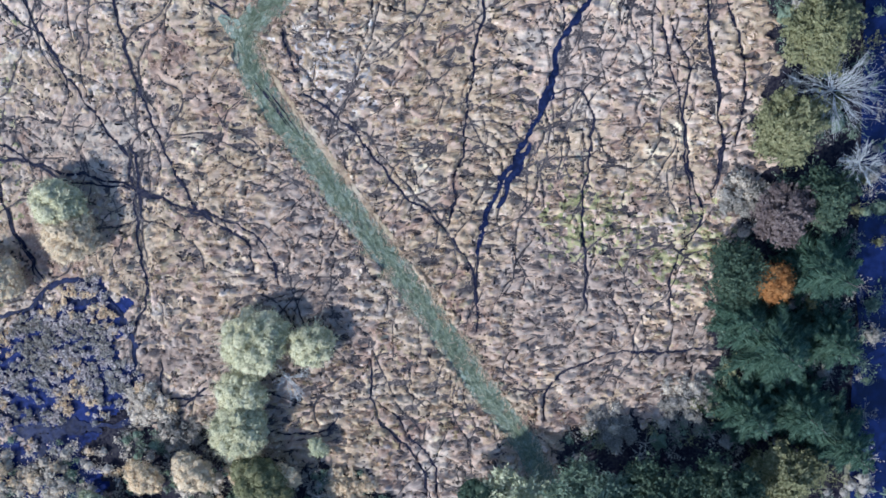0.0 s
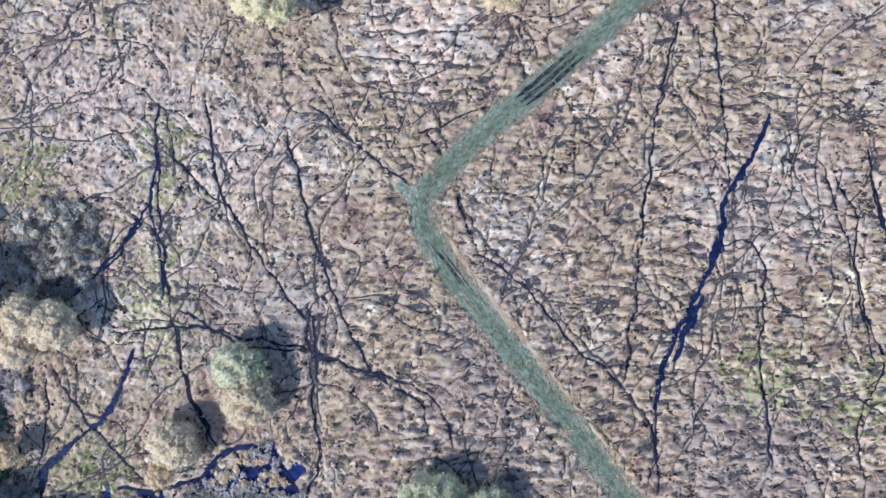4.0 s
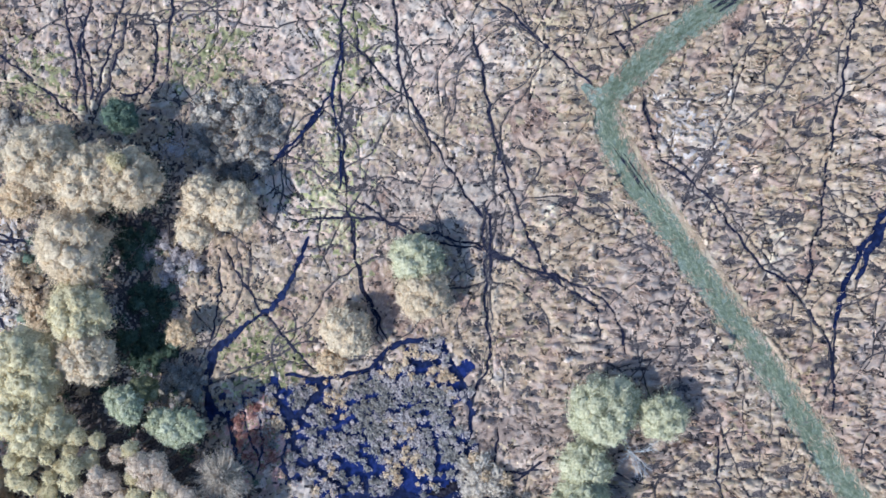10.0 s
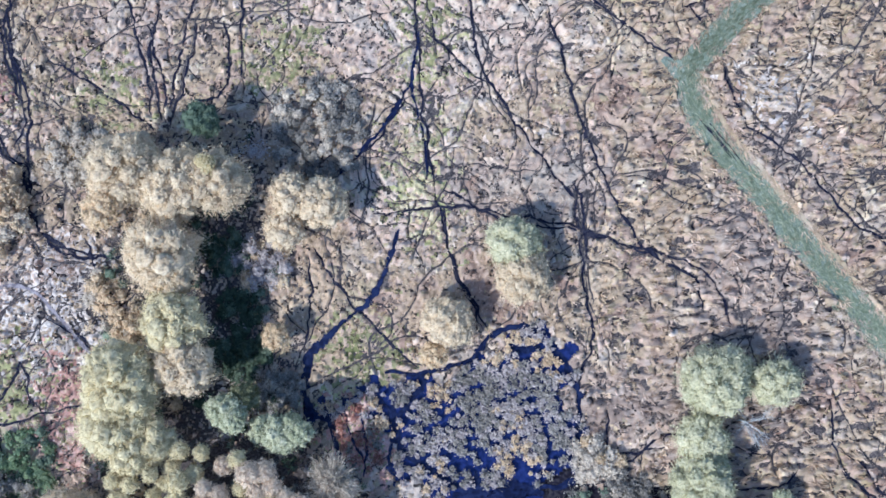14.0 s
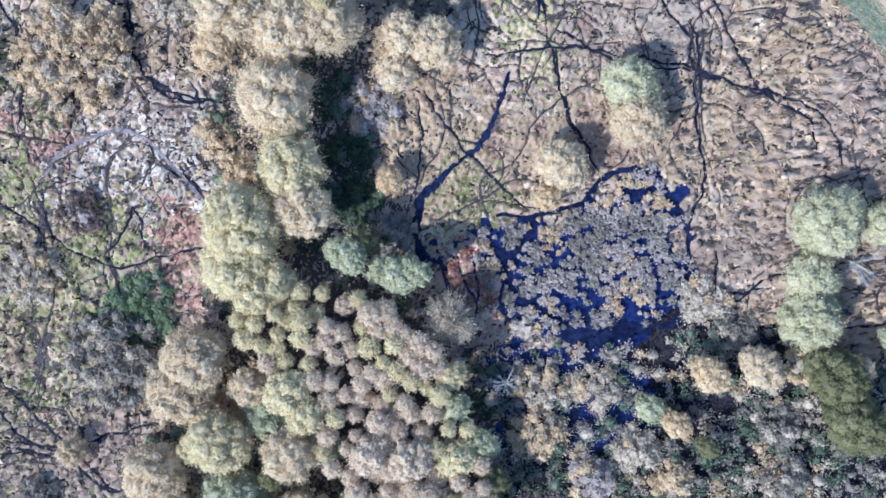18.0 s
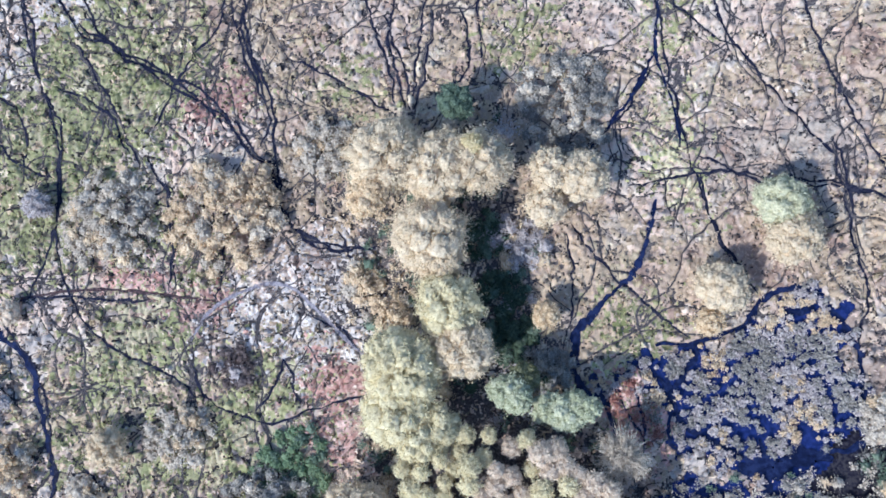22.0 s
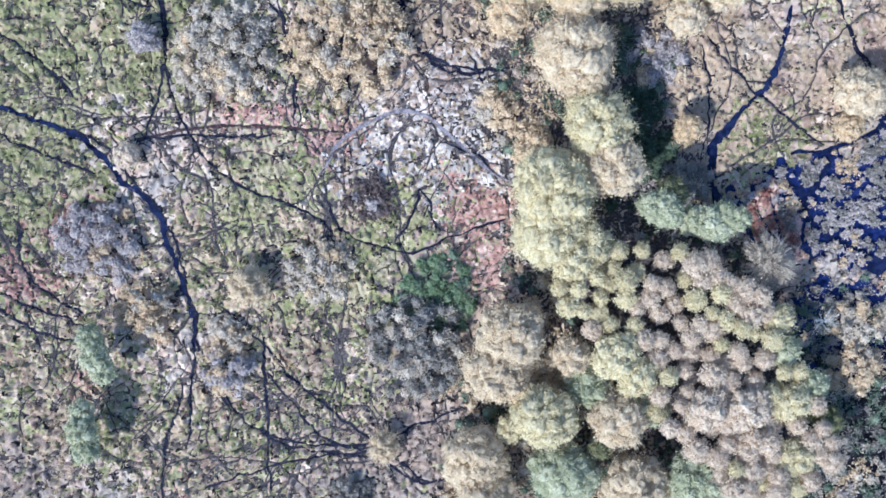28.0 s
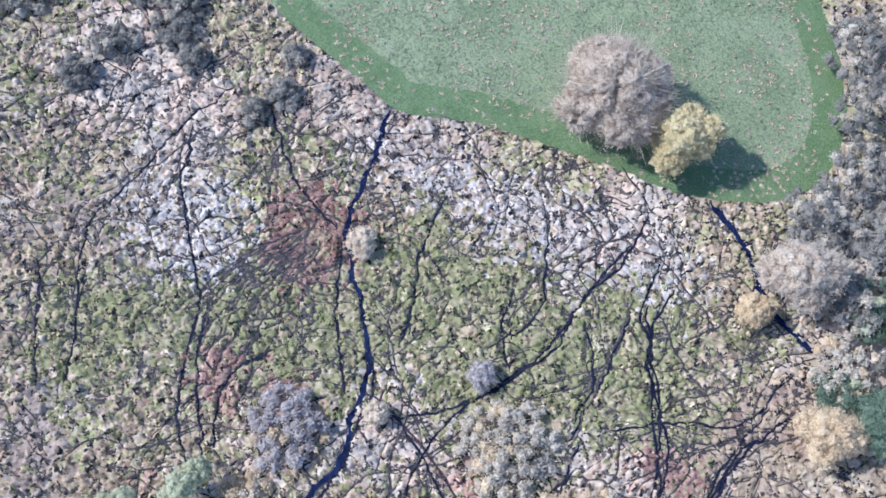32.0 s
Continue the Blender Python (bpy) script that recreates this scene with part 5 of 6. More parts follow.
for x, y, r, h, mat in ((-46.0, 20.2, 2.4, 3.0, "teal"), (-42.4, 22.6, 2.8, 3.4, "teal"), (-41.4, 18.0, 2.4, 3.2, "scrubdark"), (-43.8, 13.6, 1.8, 2.4, "teal"), (-39.4, 21.5, 2.4, 3.2, "teal"), (-53.6, 21.8, 2.6, 3.4, "scrubdark"), (-53.4, 26.9, 3.0, 4.2, "scrubdark"), (-56.6, 31.4, 2.8, 4.4, "scrubdark"), (-60.2, 35.2, 3.0, 4.4, "scrubdark"), (-49.5, 23.8, 2.8, 3.6, "scrubdark"), (-48.0, 29.0, 3.0, 3.8, "scrubdark"), (-47.5, 19.0, 2.4, 3.0, "scrubdark"), (-45.0, 15.0, 2.2, 2.6, "scrub")):
    bramble("hedge_thicket", x, y, r, h, mat, "grey leafless hedge thicket at the meadow's edge", "thicket", "hedge thickets")
lobed_tree("brown_shrub", -51.8, 17.0, [(0, 0, 2.0, 4.6), (1.2, 1.2, 1.5, 4.2), (-1.0, -0.9, 1.4, 3.4), (1.4, -0.7, 1.3, 3.6)], "brown", "tall pale brown leafless shrub over the ditch", "shrub", spiky=0.6)
lobed_tree("tan_bush", -51.9, 13.2, [(0, 0, 1.2, 2.3), (0.6, 0.3, 0.7, 1.8)], "tan", "small tan bush on the ditch bank", "bush", "tan bushes")
lobed_tree("yellow_shrub", -42.8, 10.6, [(0, 0, 1.6, 3.4), (0.9, 0.9, 1.2, 3.0), (-1.2, -0.5, 1.1, 2.4), (0.6, -1.2, 1.0, 2.4)], "scrubtan", "yellowish tan twiggy shrub at the hedge", "shrub", spiky=0.4)
lobed_tree("green_tree", -40.8, 14.0, [(0, 0, 2.1, 3.9), (1.0, -0.8, 1.3, 3.2)], "teal", "dark green leafy shrub", "shrub")
for x, y, r in ((-97.8, -8.3, 1.6), (-96.1, -3.9, 1.8), (-97.7, -11.9, 1.5), (-86.8, -3.8, 1.0), (-93.1, -4.5, 1.0), (-101, -3.5, 2.2), (-97.5, -2.5, 1.8), (-104.5, -6.5, 2.5), (-88.4, 1.4, 0.9), (-86.4, -1.2, 1.2), (-106, -11, 2.5)):
    bramble("dark_bush", x, y, r, 1.6, "scrubdark", "dark green-grey bush at the reed bed's edge", "bush", "edge bushes")

# ---- river bank: conifers, autumn shrubs, bare trees ----
for x, y, r, h in ((35.4, -22.6, 3.8, 7.4), (38.4, -17.4, 3.2, 7.6), (37.4, -27.2, 3.0, 7.0), (40.2, -29.6, 2.8, 7.6), (39.4, -22.4, 2.6, 6.6), (34.0, -27.5, 2.8, 6.0), (33.4, -20.8, 2.2, 5.0)):
    conifer("conifer", x, y, r, h, "blue-green conifer with drooping branches on the river bank")
lobed_tree("orange_shrub", 35.1, -18.1, [(0, 0, 1.3, 3.6), (0.4, -0.4, 0.8, 3.0)], "orange", "round shrub with orange autumn leaves", "shrub")
lobed_tree("green_tree", 32.8, -17.4, [(0, 0, 1.8, 3.6), (0.6, -1.0, 1.2, 3.0), (-0.5, 0.9, 1.1, 2.8)], "darkgreen", "leafy green shrub on the river bank", "shrub", leaf=0.1, dense=0.7, loose=1.0)
for x, y, r, h, mat, lab in ((37.0, -2.1, 2.1, 6.0, "olive", "yellow-green leafy tree on the river bank"), (35.4, -7.9, 2.1, 5.6, "olive", "yellow-green leafy tree on the river bank"), (35.6, -13.6, 1.8, 4.6, "umber", "dark brownish leafless shrub on the river bank"), (36.6, 3.4, 2.3, 5.6, "olive", "yellow-green leafy tree on the river bank"), (38.4, -12.6, 1.8, 4.4, "darkgreen", "dark green shrub on the river bank"),
                           (17.3, -33.0, 2.1, 5.2, "green", "pale greenish tree over the path"), (22.6, -33.0, 2.6, 6.6, "teal", "dark grey-green tree over the path"), (27.0, -33.4, 2.9, 6.8, "darkgreen", "dark grey-green tree over the path"), (31.6, -33.0, 2.6, 6.6, "darkgreen", "dark grey-green tree over the path"), (36.5, -32.4, 2.4, 4.8, "olive", "yellow-green tree on the river bank")):
    lobed_tree("bank_tree", x, y, [(0, 0, r * 0.6, h), (r * 0.55, r * 0.4, r * 0.5, h * 0.82), (-r * 0.6, r * 0.25, r * 0.48, h * 0.74), (0.15, -r * 0.65, r * 0.5, h * 0.78), (-r * 0.2, r * 0.75, r * 0.4, h * 0.7), (-r * 0.6, -r * 0.5, r * 0.36, h * 0.62)], mat, lab, "tree", leaf=0.11, dense=0.7, loose=1.0)
bare_tree("bare_tree", 38.2, -5.6, 2.6, 5.8, "white leafless tree on the river bank", 60)
bare_tree("bare_tree", 40.4, -10.3, 1.6, 5.0, "white leafless tree on the river bank", 34)
# bank trees' shade is put into these two thickets' dark scrub colour
bramble("bramble_thicket", 30.4, -27.4, 2.2, 1.2, "scrubdark", "thicket coloured dark for the bank trees' shade", "thicket")
bramble("bramble_thicket", 24.8, -29.0, 1.8, 1.0, "scrubdark", "thicket coloured dark for the bank trees' shade", "thicket")
bramble("bramble_thicket", 33.6, -12.5, 1.6, 1.8, "scrubdark", "dark thicket along the reed bed's edge", "thicket")


# ---- shrubs of the wet thicket and the north edge ----
for x, y, r, h, mat, lab in (
        (-8.1, -30.8, 1.4, 2.9, "tan", "golden tan leafy shrub in the thicket"), (-10.4, -34.1, 1.1, 2.4, "tan", "small tan shrub in the thicket"), (-8.5, -35.8, 0.8, 2.6, "olive", "small yellow-green shrub in the thicket"),
        (0.0, -31.6, 2.2, 3.4, "olive", "olive leafy shrub in the thicket's shade"), (1.0, -34.8, 2.2, 4.0, "olive", "olive leafy shrub in the thicket's shade"), (1.8, -31.3, 1.0, 2.3, "willow", "small pale grey shrub in the thicket"),
        (-4.7, -30.7, 1.6, 2.8, "willow", "pale grey twiggy shrub in the thicket"), (-23.3, -34.1, 1.2, 3.6, "green", "narrow green shrub along the young stand"), (-22.8, -36.6, 1.2, 3.6, "olive", "narrow olive shrub along the young stand"),
        (-12.0, -32.9, 1.1, 2.3, "green", "low green shrub in the thicket"), (4.0, -29.5, 0.8, 1.6, "green", "low green shrub at the reeds' edge"), (15.8, -33.4, 2.2, 4.6, "darkgreen", "green leafy tree beside the path"),
        (-9.0, 12.8, 2.3, 4.6, "palewillow", "pale feathery willow at the north edge"), (6.5, 12.4, 1.6, 3.4, "tan", "tan leafy shrub beside the path")):
    lobed_tree("thicket_shrub", x, y, [(0, 0, r * 0.8, h), (r * 0.45, -r * 0.35, r * 0.55, h * 0.85), (-r * 0.4, r * 0.4, r * 0.5, h * 0.8)], mat, lab, "shrub")
for x, y, r, h, mat, lab in (
        (-7.8, -26.1, 1.6, 1.2, "scrub", "low whitish grey scrub mound beside the bog"), (-6.0, -28.3, 1.6, 1.2, "scrubdark", "dark spiky low thicket"), (-19.0, -31.2, 1.8, 1.6, "scrub", "grey scrub mound in the wet thicket"),
        (-15.3, -31.5, 1.7, 1.6, "scrub", "grey scrub mound in the wet thicket"), (-19.6, -34.3, 1.8, 1.8, "scrubtan", "tan scrub mound in the wet thicket"), (-12.9, -36.0, 1.6, 1.8, "scrub", "grey scrub mound in the wet thicket"),
        (-16.1, -37.7, 1.6, 1.8, "scrubviolet", "violet-grey scrub mound in the wet thicket"), (-3.5, -35.0, 1.7, 1.8, "scrubdark", "dark scrub mound in the wet thicket"), (-10.4, -38.1, 1.2, 1.8, "scrubtan", "tan scrub mound in the wet thicket"),
        (-3.0, -38.6, 1.6, 1.8, "scrubdark", "dark scrub mound in the wet thicket"), (6.0, -33.0, 1.6, 1.4, "scrubtan", "tan scrub mound beside the reeds"), (-1.3, -31.0, 1.4, 1.8, "scrubtan", "tan scrub mound under the willows"),
        (-54.1, -36.3, 1.4, 1.5, "scrubdark", "dark spiky low thicket among trails"), (-71.7, -35.1, 1.6, 1.8, "scrubdark", "dark low thicket at the bed's corner"), (-59.9, -24.0, 1.2, 1.2, "scrub", "small grey thicket beside the trail")):
    bramble("scrub_mound", x, y, r, h, mat, lab, "thicket", "scrub mounds")
bare_tree("bare_tree", -5.6, 13.7, 1.6, 4.2, "white leafless shrub at the north edge", 40)


# ---- scrub between the flooded trails ----
def tuft(centre, radius, nleaf, ntwig, leaf):
    """A small spiky plant: stems that radiate outwards and up, with bits of leaf near their ends."""
    c = np.array(centre)
    d = directions(ntwig, 0.02)
    d *= (radius * rng.uniform(0.55, 1.25, ntwig))[:, None]
    d[:, 2] *= 0.7
    pick = rng.integers(0, ntwig, nleaf)
    at = c + d[pick] * rng.uniform(0.5, 1.0, (nleaf, 1)) + rng.normal(0, 0.05, (nleaf, 3))
    return joined(twigs(c + d * 0.05, c + d, 0.016), leaves(at, np.tile((-0.3, -0.2, 0.8), (nleaf, 1)), leaf, 0.4))


def scrub(name, cells, spacing, size, height, kinds, keep=0.85, wet=None):
    """Countless small rounded scrub plants over a region, of a few kinds."""
    pieces = {k: [] for k, *_ in kinds}
    for x, y in scatter(spacing, -52, 46, -50, 8):
        i, j = cell(np.array([x]), np.array([y]))
        if cells[i[0], j[0]] and rng.random() < keep and (wet is None or not wet[i[0], j[0]]):
            s = size * rng.uniform(0.45, 1.8)
            mix = 0.42 + 0.9 * wob(x, y, 0.35, 21) + rng.normal(0, 0.18)
            k = kinds[min(len(kinds) - 1, max(0, int(mix * len(kinds))))][0]
            pieces[k].append(tuft((x, y, level(x, y) + height * rng.uniform(0.4, 1.1)), s * 1.25, 44, 26, 0.075) if rng.random() < 0.7 else puff((x, y, level(x, y) + height * rng.uniform(0.5, 1.2)), s, 50, 34, 0.06, x, 0.8, 0.7, 0.014, 0.55, 1.5))
    for k, label in kinds:
        if pieces[k]:
            tagged(new(name, mesh_of(name, *joined(*pieces[k]), M[k], 3)), label, "scrub", kind="stuff")


runnels = np.zeros_like(ring)
for k in range(54):
    x, y = rng.uniform((-25, -38), (-7, -19))
    a = rng.uniform(0, 6.28)
    for _ in range(int(rng.uniform(20, 60))):
        a += rng.normal(0, 0.22)
        x, y = x + 0.12 * math.cos(a), y + 0.12 * math.sin(a)
        i, j = int((x - X0) / CELL), int((y - Y0) / CELL)
        runnels[i - 1 : i + 2, j - 1 : j + 2] = True
for x, y, rx, ry in ((-13.2, -28.0, 1.3, 0.9), (-14.6, -29.9, 0.7, 1.1), (-11.0, -28.0, 0.9, 0.4), (-21.0, -21.0, 0.6, 0.7), (-9.7, -18.9, 0.6, 0.5)):
    runnels |= ((WX - x) / rx) ** 2 + ((WY - y) / ry) ** 2 < 1
runnels |= ditch_cells
scrub("thicket_scrub", ring, 0.31, 0.19, 0.25, (("scrubdark", "dark grey scrub plants standing in bog water"), ("scrubviolet", "violet-grey scrub plants standing in bog water"), ("scrubtan", "pale tan twiggy plants standing in bog water")), 0.84, runnels)
scrub("dock_stems", dock_spot, 0.42, 0.3, 0.25, (("docktwig", "red-brown dead dock stems beside the bog"), ("scrubdark", "grey twigs among dead dock stems")), 0.7, runnels)
scrub("wet_scrub", thicket, 0.58, 0.37, 0.5, (("scrubdark", "dark grey scrub with wet gaps"), ("teal", "dark green scrub with wet gaps"), ("scrub", "grey-brown scrub with wet gaps"), ("scrubtan", "tan scrub with wet gaps")), 0.82, runnels)
scrub("undergrowth", woodfloor & ~stand_floor & ~mound_cells & (WX < -34.5), 0.66, 0.42, 0.4, (("teal", "dark green undergrowth beneath the willows"), ("scrubtan", "tan undergrowth beneath the willows"), ("brown", "pinkish brown undergrowth beneath the willows")), 0.6, ditch_cells)
# darker leaf colours than on the west side carry the row's shade
scrub("undergrowth", woodfloor & ~stand_floor & ~mound_cells & (WX >= -34.5), 0.66, 0.42, 0.4, (("darkgreen", "green undergrowth with leaves darkened for the willows' shade"), ("teal", "green undergrowth in the willows' shade"), ("scrubviolet", "violet-grey undergrowth in the willows' shade")), 0.5, ditch_cells)
scrub("bank_scrub", bankside, 1.0, 0.56, 0.7, (("teal", "dark green scrub under the bank trees"), ("scrubdark", "dark low scrub under the bank trees"), ("olive", "olive low scrub under the bank trees")), 0.7)


# ---- reeds, sedge and dock: leaning sheaves of blades ----
def sheaves(name, xy, angle, length, blades, width, material, label, category, lean=0.45, fan=0.32, tall=1.0, lift=0.0, under=None):
    """Sheaves of bent blades at plan points, each bundle lying over to one side."""
    n = len(xy)
    z = np.array([level(x, y) for x, y in xy]) + lift
    a = np.repeat(angle, blades) + rng.normal(0, fan, n * blades)
    ln = np.repeat(length, blades) * rng.uniform(0.6, 1.15, n * blades)
    root = np.repeat(np.column_stack([xy, z]), blades, 0)
    root[:, :2] += rng.normal(0, 0.06, (n * blades, 2))
    d = np.stack([np.cos(a), np.sin(a), 0 * a], 1)
    side = np.stack([-np.sin(a), np.cos(a), rng.normal(0, 0.35, len(a))], 1)
    up = np.array((0, 0, 1.0))
    w = (width * rng.uniform(0.6, 1.4, len(a)))[:, None]
    h1 = (ln * tall * rng.uniform(0.25, 0.62, len(a)))[:, None]
    h2 = h1 * rng.uniform(0.25, 1.15, len(a))[:, None]
    m = root + d * (ln * lean * rng.uniform(0.7, 1.2, len(a)))[:, None] + up * h1
    tip = root + d * ln[:, None] + up * h2
    v = np.stack([root - side * w * 0.25, tip, m + side * w * 0.7], 1).reshape(-1, 3)
    f = np.arange(len(a) * 3).reshape(-1, 3)
    if under is not None:
        v, f = joined(under, (v, f))
    return tagged(new(name, mesh_of(name, v, f, material, 3)), label, category, kind="stuff")


# the matted reed carpet: a relief of tussocks with cracks between, cut by the trails
FX, FY = np.fft.fftfreq(NXC, CELL)[:, None], np.fft.rfftfreq(NYC, CELL)[None, :]


def filtered(field, gain):
    return np.fft.irfft2(np.fft.rfft2(field) * gain, (NXC, NYC))


def relief(ax, ay, f0, band):
    r = filtered(rng.normal(0, 1, (NXC, NYC)), np.exp(-((np.hypot(FX * ax, FY * ay) - f0) / band) ** 2))
    return r / r.std()


streak = np.clip((GX + 14) / 16, 0.0, 1.0)
west = np.clip((-35 - GX) / 15, 0.0, 1.0)


def tussocks(sx, sy, bend):
    """Crowded cushions over the plan: how far each spot is from the crack round its cushion, and a number for each cushion."""
    u = (GX + bend * np.sin(0.9 * GY + 0.31 * GX) + 0.5 * bend * np.sin(2.3 * GY + 1.1 * GX)) / sx
    v = (GY + bend * np.sin(0.8 * GX + 0.37 * GY) + 0.5 * bend * np.sin(2.0 * GX - 1.3 * GY)) / sy
    a, b = np.floor(u).astype(int), np.floor(v).astype(int)
    a0, b0 = a.min() - 1, b.min() - 1
    seat = rng.uniform(0, 1, (3, a.max() - a0 + 2, b.max() - b0 + 2)).astype(np.float32)
    near, next_near, which = np.full(u.shape, 9.0, np.float32), np.full(u.shape, 9.0, np.float32), np.zeros(u.shape, np.float32)
    for da in (-1, 0, 1):
        for db in (-1, 0, 1):
            q = seat[:, a + da - a0, b + db - b0]
            r = np.hypot(a + da + q[0] - u, b + db + q[1] - v)
            closer = r < near
            next_near = np.where(closer, near, np.minimum(next_near, r))
            which, near = np.where(closer, q[2], which), np.where(closer, r, near)
    return next_near - near, which


fine = relief(1, 1, 2.4, 0.9) * (1 - streak) + 1.25 * relief(1.6, 0.6, 1.6, 0.7) * streak
wander = 0.35 * relief(1, 1, 0.12, 0.08)
rift, _ = tussocks(1.7, 1.5, 0.75)
rift_w, _ = tussocks(0.95, 0.9, 0.5)
gap, rank = tussocks(0.52, 0.50, 0.35)
gap_e, rank_e = tussocks(1.35, 0.42, 0.42)
gap_w, rank_w = tussocks(0.66, 0.62, 0.35)
eastern, western = streak + wander > 0.5, west + wander > 0.55
gap, rank = np.where(eastern, gap_e, np.where(western, gap_w, gap)), np.where(eastern, rank_e, np.where(western, rank_w, rank))
open_cracks = relief(1, 1, 0.7, 0.5) * (1 - 0.4 * streak)
ripple = relief(2.0, 0.62, 0.75, 0.45)
rift = np.where(western, rift_w * 0.7, rift)
del rift_w, gap_e, gap_w, rank_e, rank_w
clear = filtered(1.0 - blocked, np.exp(-((FX**2 + FY**2) * (math.pi * 0.08) ** 2)))
clear = np.clip(clear * 2.0 - 0.6, 0, 1)
height = (0.04 + (0.10 + 0.04 * west + (0.15 + 0.06 * streak) * rank) * np.clip(gap / 0.5, 0, 1) ** 0.7 * np.clip(0.35 + rift / 0.18, 0, 1) * np.clip(1.0 + 0.35 * open_cracks, 0.3, 1.6) + 0.045 * fine + (0.075 * streak + 0.03) * ripple + 0.05 * relief(1, 1, 0.25, 0.15)) * clear

seen = inside([(-112, -30), (-84, -32), (-60, -38), (-50, -48), (10, -48), (45, -40), (45, 6), (34, 16), (-10, 20), (-26, 16), (-40, 34), (-60, 48), (-112, 14)])
bare = meadow_cells | (thicket & ~dock_spot) | ring | bankside | (GX > 40.8 - 0.03 * GY)
STEP = 0.12
mx, my = np.arange(-112, 41, STEP), np.arange(-50, 46, STEP)
ci, cj = np.clip(((mx - X0) / CELL).round().astype(int), 0, NXC - 1), np.clip(((my - Y0) / CELL).round().astype(int), 0, NYC - 1)
pick2 = np.ix_(ci, cj)
gx, gy = np.meshgrid(mx, my, indexing="ij")
lx, ly = np.meshgrid(mx[::7], my[::7], indexing="ij")
low = np.array([level(x, y) for x, y in zip(lx.ravel(), ly.ravel())]).reshape(lx.shape)
rows_up = np.array([np.interp(my, my[::7], r) for r in low])
low = np.array([np.interp(mx, mx[::7], c) for c in rows_up.T]).T
gz = low + height[pick2] + 0.004
jog = rng.uniform(-0.03, 0.03, (2, *gx.shape))
corner = np.stack([gx + jog[0], gy + jog[1], gz], -1).reshape(-1, 3)
low_growth = np.isin(zone, (1, 2))[pick2]
keep = seen[pick2] & ~bare[pick2] & (gap[pick2] > -0.015 - 0.02 * low_growth + 0.06 * open_cracks[pick2]) & (rift[pick2] > (1 - 0.25 * low_growth) * (0.02 + 0.035 * west[pick2] + (0.03 + 0.015 * west[pick2]) * open_cracks[pick2]))
ki, kj = np.nonzero(keep[:-1, :-1])
quad = np.stack([ki * len(my) + kj, (ki + 1) * len(my) + kj, (ki + 1) * len(my) + kj + 1, ki * len(my) + kj + 1], 1)


def grows(x, y):
    """What grows at plan points, with soft edges between the kinds, cushion by cushion."""
    ci0, cj0 = cell(x, y)
    i, j = cell(x + 1.1 * blur_x[ci0, cj0], y + 1.1 * blur_y[ci0, cj0])
    zn = zone[i, j].copy()
    soft = relief_kind[i, j]
    own = 2.2 * (rank[ci0, cj0] - 0.5)
    zn[(zn == 0) & (soft + 0.5 * own > 0.45)] = 6
    zn[(zn == 0) & (soft3[i, j] + 0.6 * own > 0.9)] = 7
    speck = soft2[i, j] + 0.8 * own
    zn[(zn == 1) & (speck > 1.0)] = 7
    zn[(zn == 0) & (x < -42) & (soft2[i, j] + 0.6 * own > 0.6)] = 3
    zn[(zn == 0) & (x < -48) & (soft3[i, j] + 0.5 * own < -0.05)] = 1
    zn[(zn == 0) & (x < -48) & (relief_dock[i, j] + 0.4 * own > 1.5)] = 2
    zn[(zn == 2) & (speck > 0.9)] = 1
    zn[(zn == 3) & (speck > 0.55)] = 0
    zn[(woodfloor[i, j] & (soft2[i, j] > -0.4)) | stand_floor[i, j]] = 9
    zn[(zone[ci0, cj0] == 2) & (speck < 0.9)] = 2
    return zn


blur_x, blur_y = relief(1, 1, 0.9, 0.6), relief(1, 1, 0.9, 0.6)
relief_dock = relief(1, 1, 0.16, 0.1)
relief_kind, soft2, soft3 = relief(1, 1, 0.05, 0.05), relief(1, 1, 0.5, 0.4), relief(1, 1, 0.18, 0.12)
mat_kind = grows(gx[ki, kj], gy[ki, kj])

p = scatter(0.33, -112, 41, -50, 46)
i, j = cell(p[:, 0], p[:, 1])
p = p[seen[i, j] & ~blocked[i, j] & (gap[i, j] > 0.16)]
i, j = cell(p[:, 0], p[:, 1])
ang = flow(p) + rng.normal(0, 0.4, len(p))
ang += np.where(rng.random(len(p)) < 0.25, np.pi, 0)
streaky = streak[i, j]
ln = rng.uniform(0.22, 0.46, len(p)) * (1 + 0.7 * streaky)
for back in (0.5, 0.9):
    i2, j2 = cell(p[:, 0] + np.cos(ang) * ln * back, p[:, 1] + np.sin(ang) * ln * back)
    ln = np.where(blocked[i2, j2], ln * 0.35, ln)
fan_of = 1.0 - 0.65 * streaky
zn = grows(p[:, 0], p[:, 1])
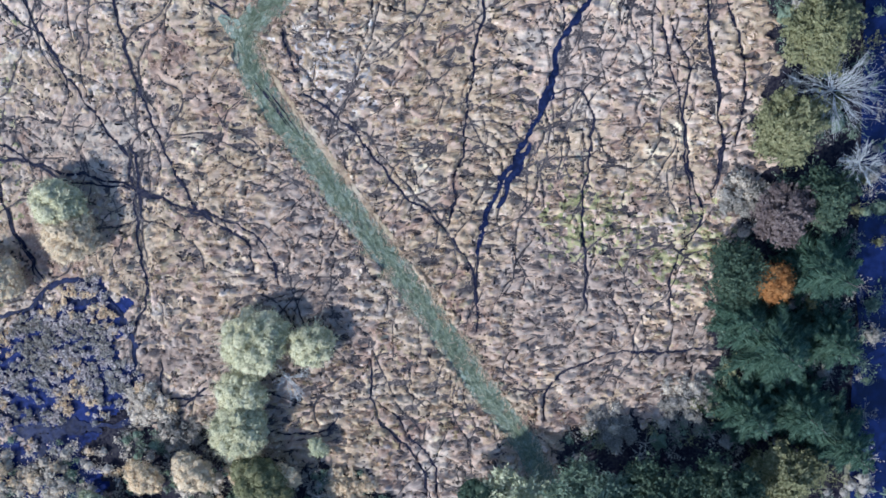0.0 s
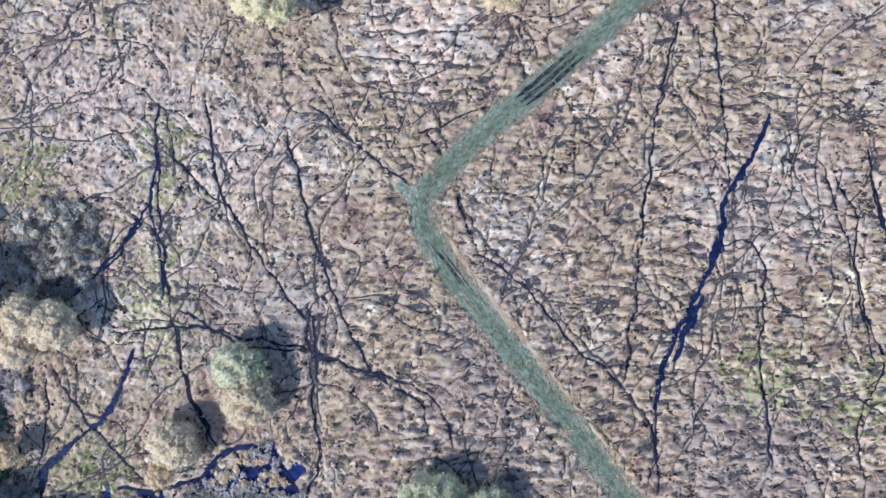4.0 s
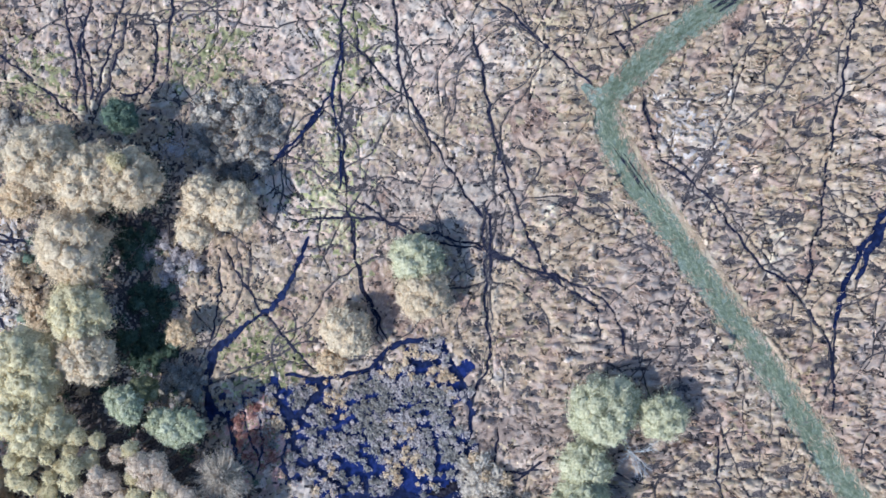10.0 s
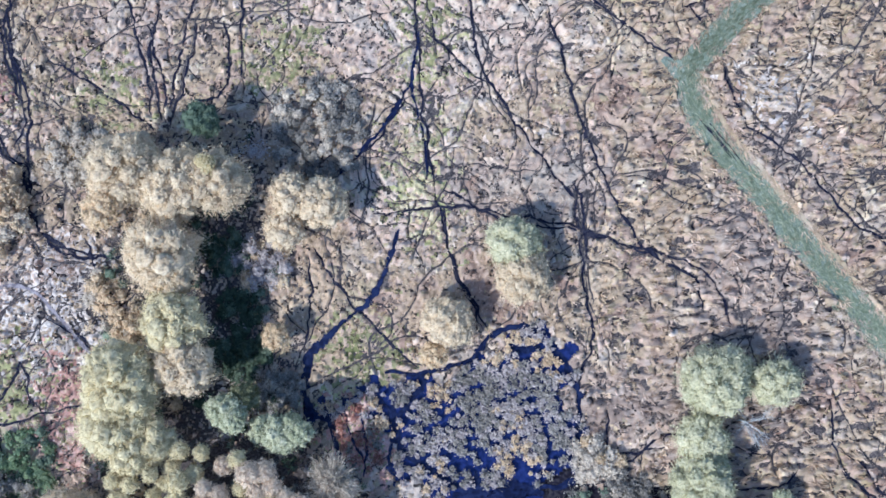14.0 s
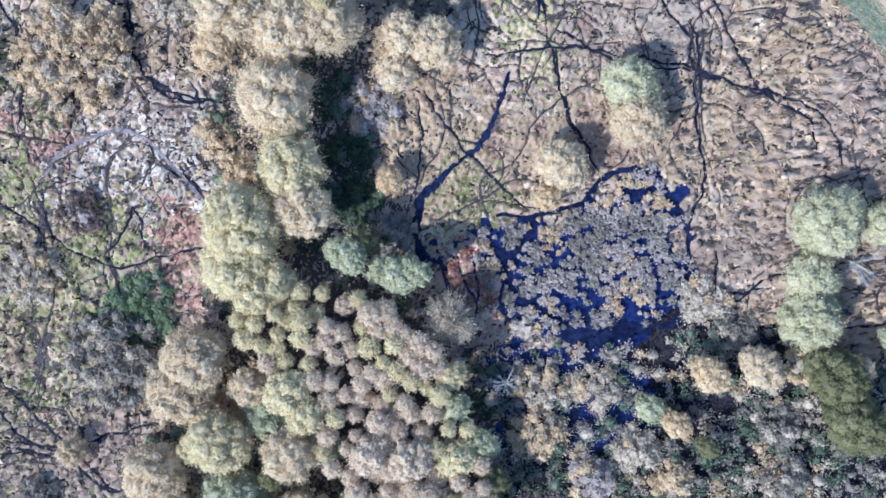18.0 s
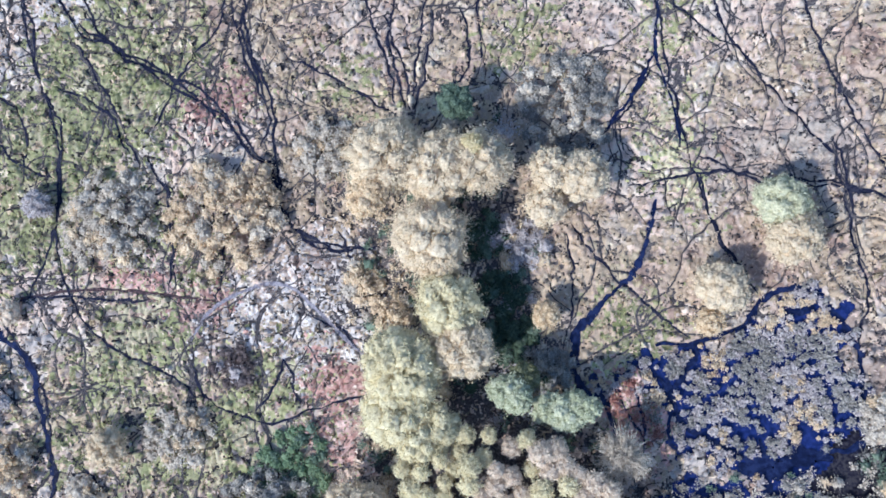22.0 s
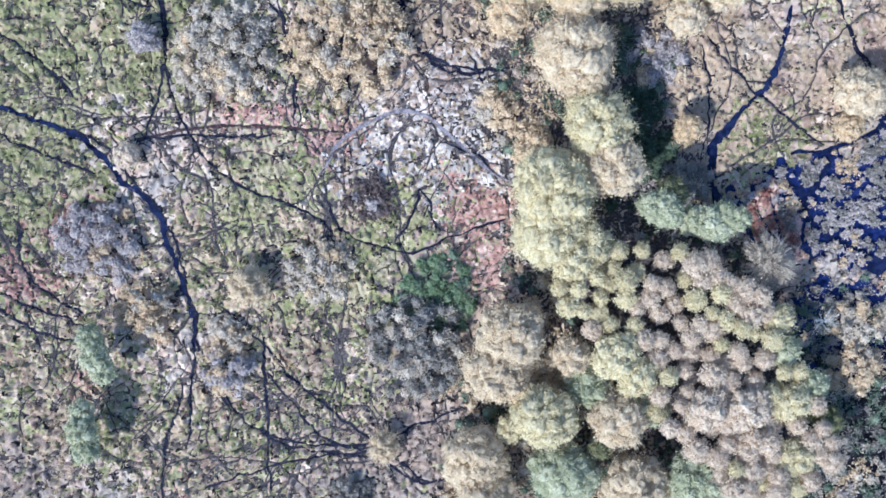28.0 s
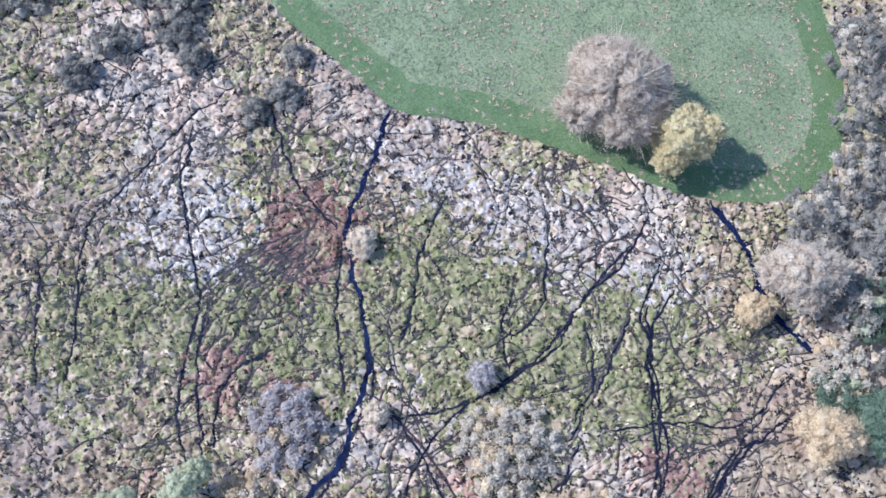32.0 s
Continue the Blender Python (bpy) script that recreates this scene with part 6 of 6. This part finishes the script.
for kind, name, mat, label in (
        (0, "reed_bed", "straw", "dead straw-coloured reeds matted in low tussocks"),
        (6, "grey_reed_bed", "greystraw", "dead greyish reeds matted in low tussocks"),
        (7, "yellowish_reed_bed", "ochre", "dead yellowish reeds matted in low tussocks"),
        (1, "sedge_patch", "sedge", "green and straw sedge tussocks among reeds"),
        (2, "dock_patch", "dock", "reddish brown dead dock and fern stems"),
        (3, "bleached_reeds", "pale", "bleached whitish reeds matted in low tussocks")):
    k = zn == kind
    q = quad[mat_kind == kind]
    used, q = np.unique(q, return_inverse=True)
    sheaves(name, p[k], ang[k], ln[k], 6, 0.055, M[mat], label, "sedge" if kind == 1 else "reeds", tall=0.42, fan=np.repeat(fan_of[k], 6), lift=height[i, j][k] * 0.8, under=(corner[used], np.vstack([q.reshape(-1, 4)[:, (0, 1, 2)], q.reshape(-1, 4)[:, (0, 2, 3)]])))

# short grass on the path and the meadow
TRACK = smooth_line(PATH_LINE, 0.05)
way = np.gradient(TRACK, axis=0)
way /= np.linalg.norm(way, axis=1)[:, None]
pick = rng.integers(0, len(TRACK), 11000)
off = rng.normal(0, 0.5, len(pick)).clip(-1.25, 1.25)
g = TRACK[pick] + np.stack([-way[pick, 1], way[pick, 0]], 1) * off[:, None]
sheaves("path_grass", g, np.arctan2(way[pick, 1], way[pick, 0]), rng.uniform(0.2, 0.6, len(g)), 4, 0.035, M["grass"], "short blue-green grass lying along the path", "grass", fan=0.25, tall=0.2, lift=0.09)
pick = rng.integers(0, len(TRACK), 3600)
off = rng.choice((-1.0, 1.0, 1.05), len(pick)) + rng.normal(0, 0.3, len(pick))
g = TRACK[pick] + np.stack([-way[pick, 1], way[pick, 0]], 1) * off[:, None]
sheaves("path_fringe", g, np.arctan2(way[pick, 1], way[pick, 0]), rng.uniform(0.3, 0.7, len(g)), 4, 0.04, M["straw"], "yellowish grass fringe along the path's edges", "grass", fan=0.8, tall=0.3, lift=0.08)
g = scatter(0.30, -110, -54, 0, 44)
i, j = cell(g[:, 0], g[:, 1])
g = g[meadow_cells[i, j] & (rng.random(len(g)) < 0.6)]
sheaves("meadow_grass", g, rng.uniform(0, 6.28, len(g)), rng.uniform(0.12, 0.3, len(g)), 5, 0.06, M["grass"], "short green meadow grass tufts", "grass", fan=1.5, tall=0.4, lift=0.03)
g = scatter(0.52, -110, -54, 0, 44)
i, j = cell(g[:, 0], g[:, 1])
g = g[meadow_cells[i, j] & np.array([wob(x, y, 0.18, 2) + 0.4 * rng.normal() > 0.25 for x, y in g])]
sheaves("pale_tufts", g, rng.uniform(0, 6.28, len(g)), rng.uniform(0.13, 0.30, len(g)), 11, 0.09, M["straw"], "pale dead grass tufts dotted over the meadow", "grass", fan=1.8, tall=0.4, lift=0.06)
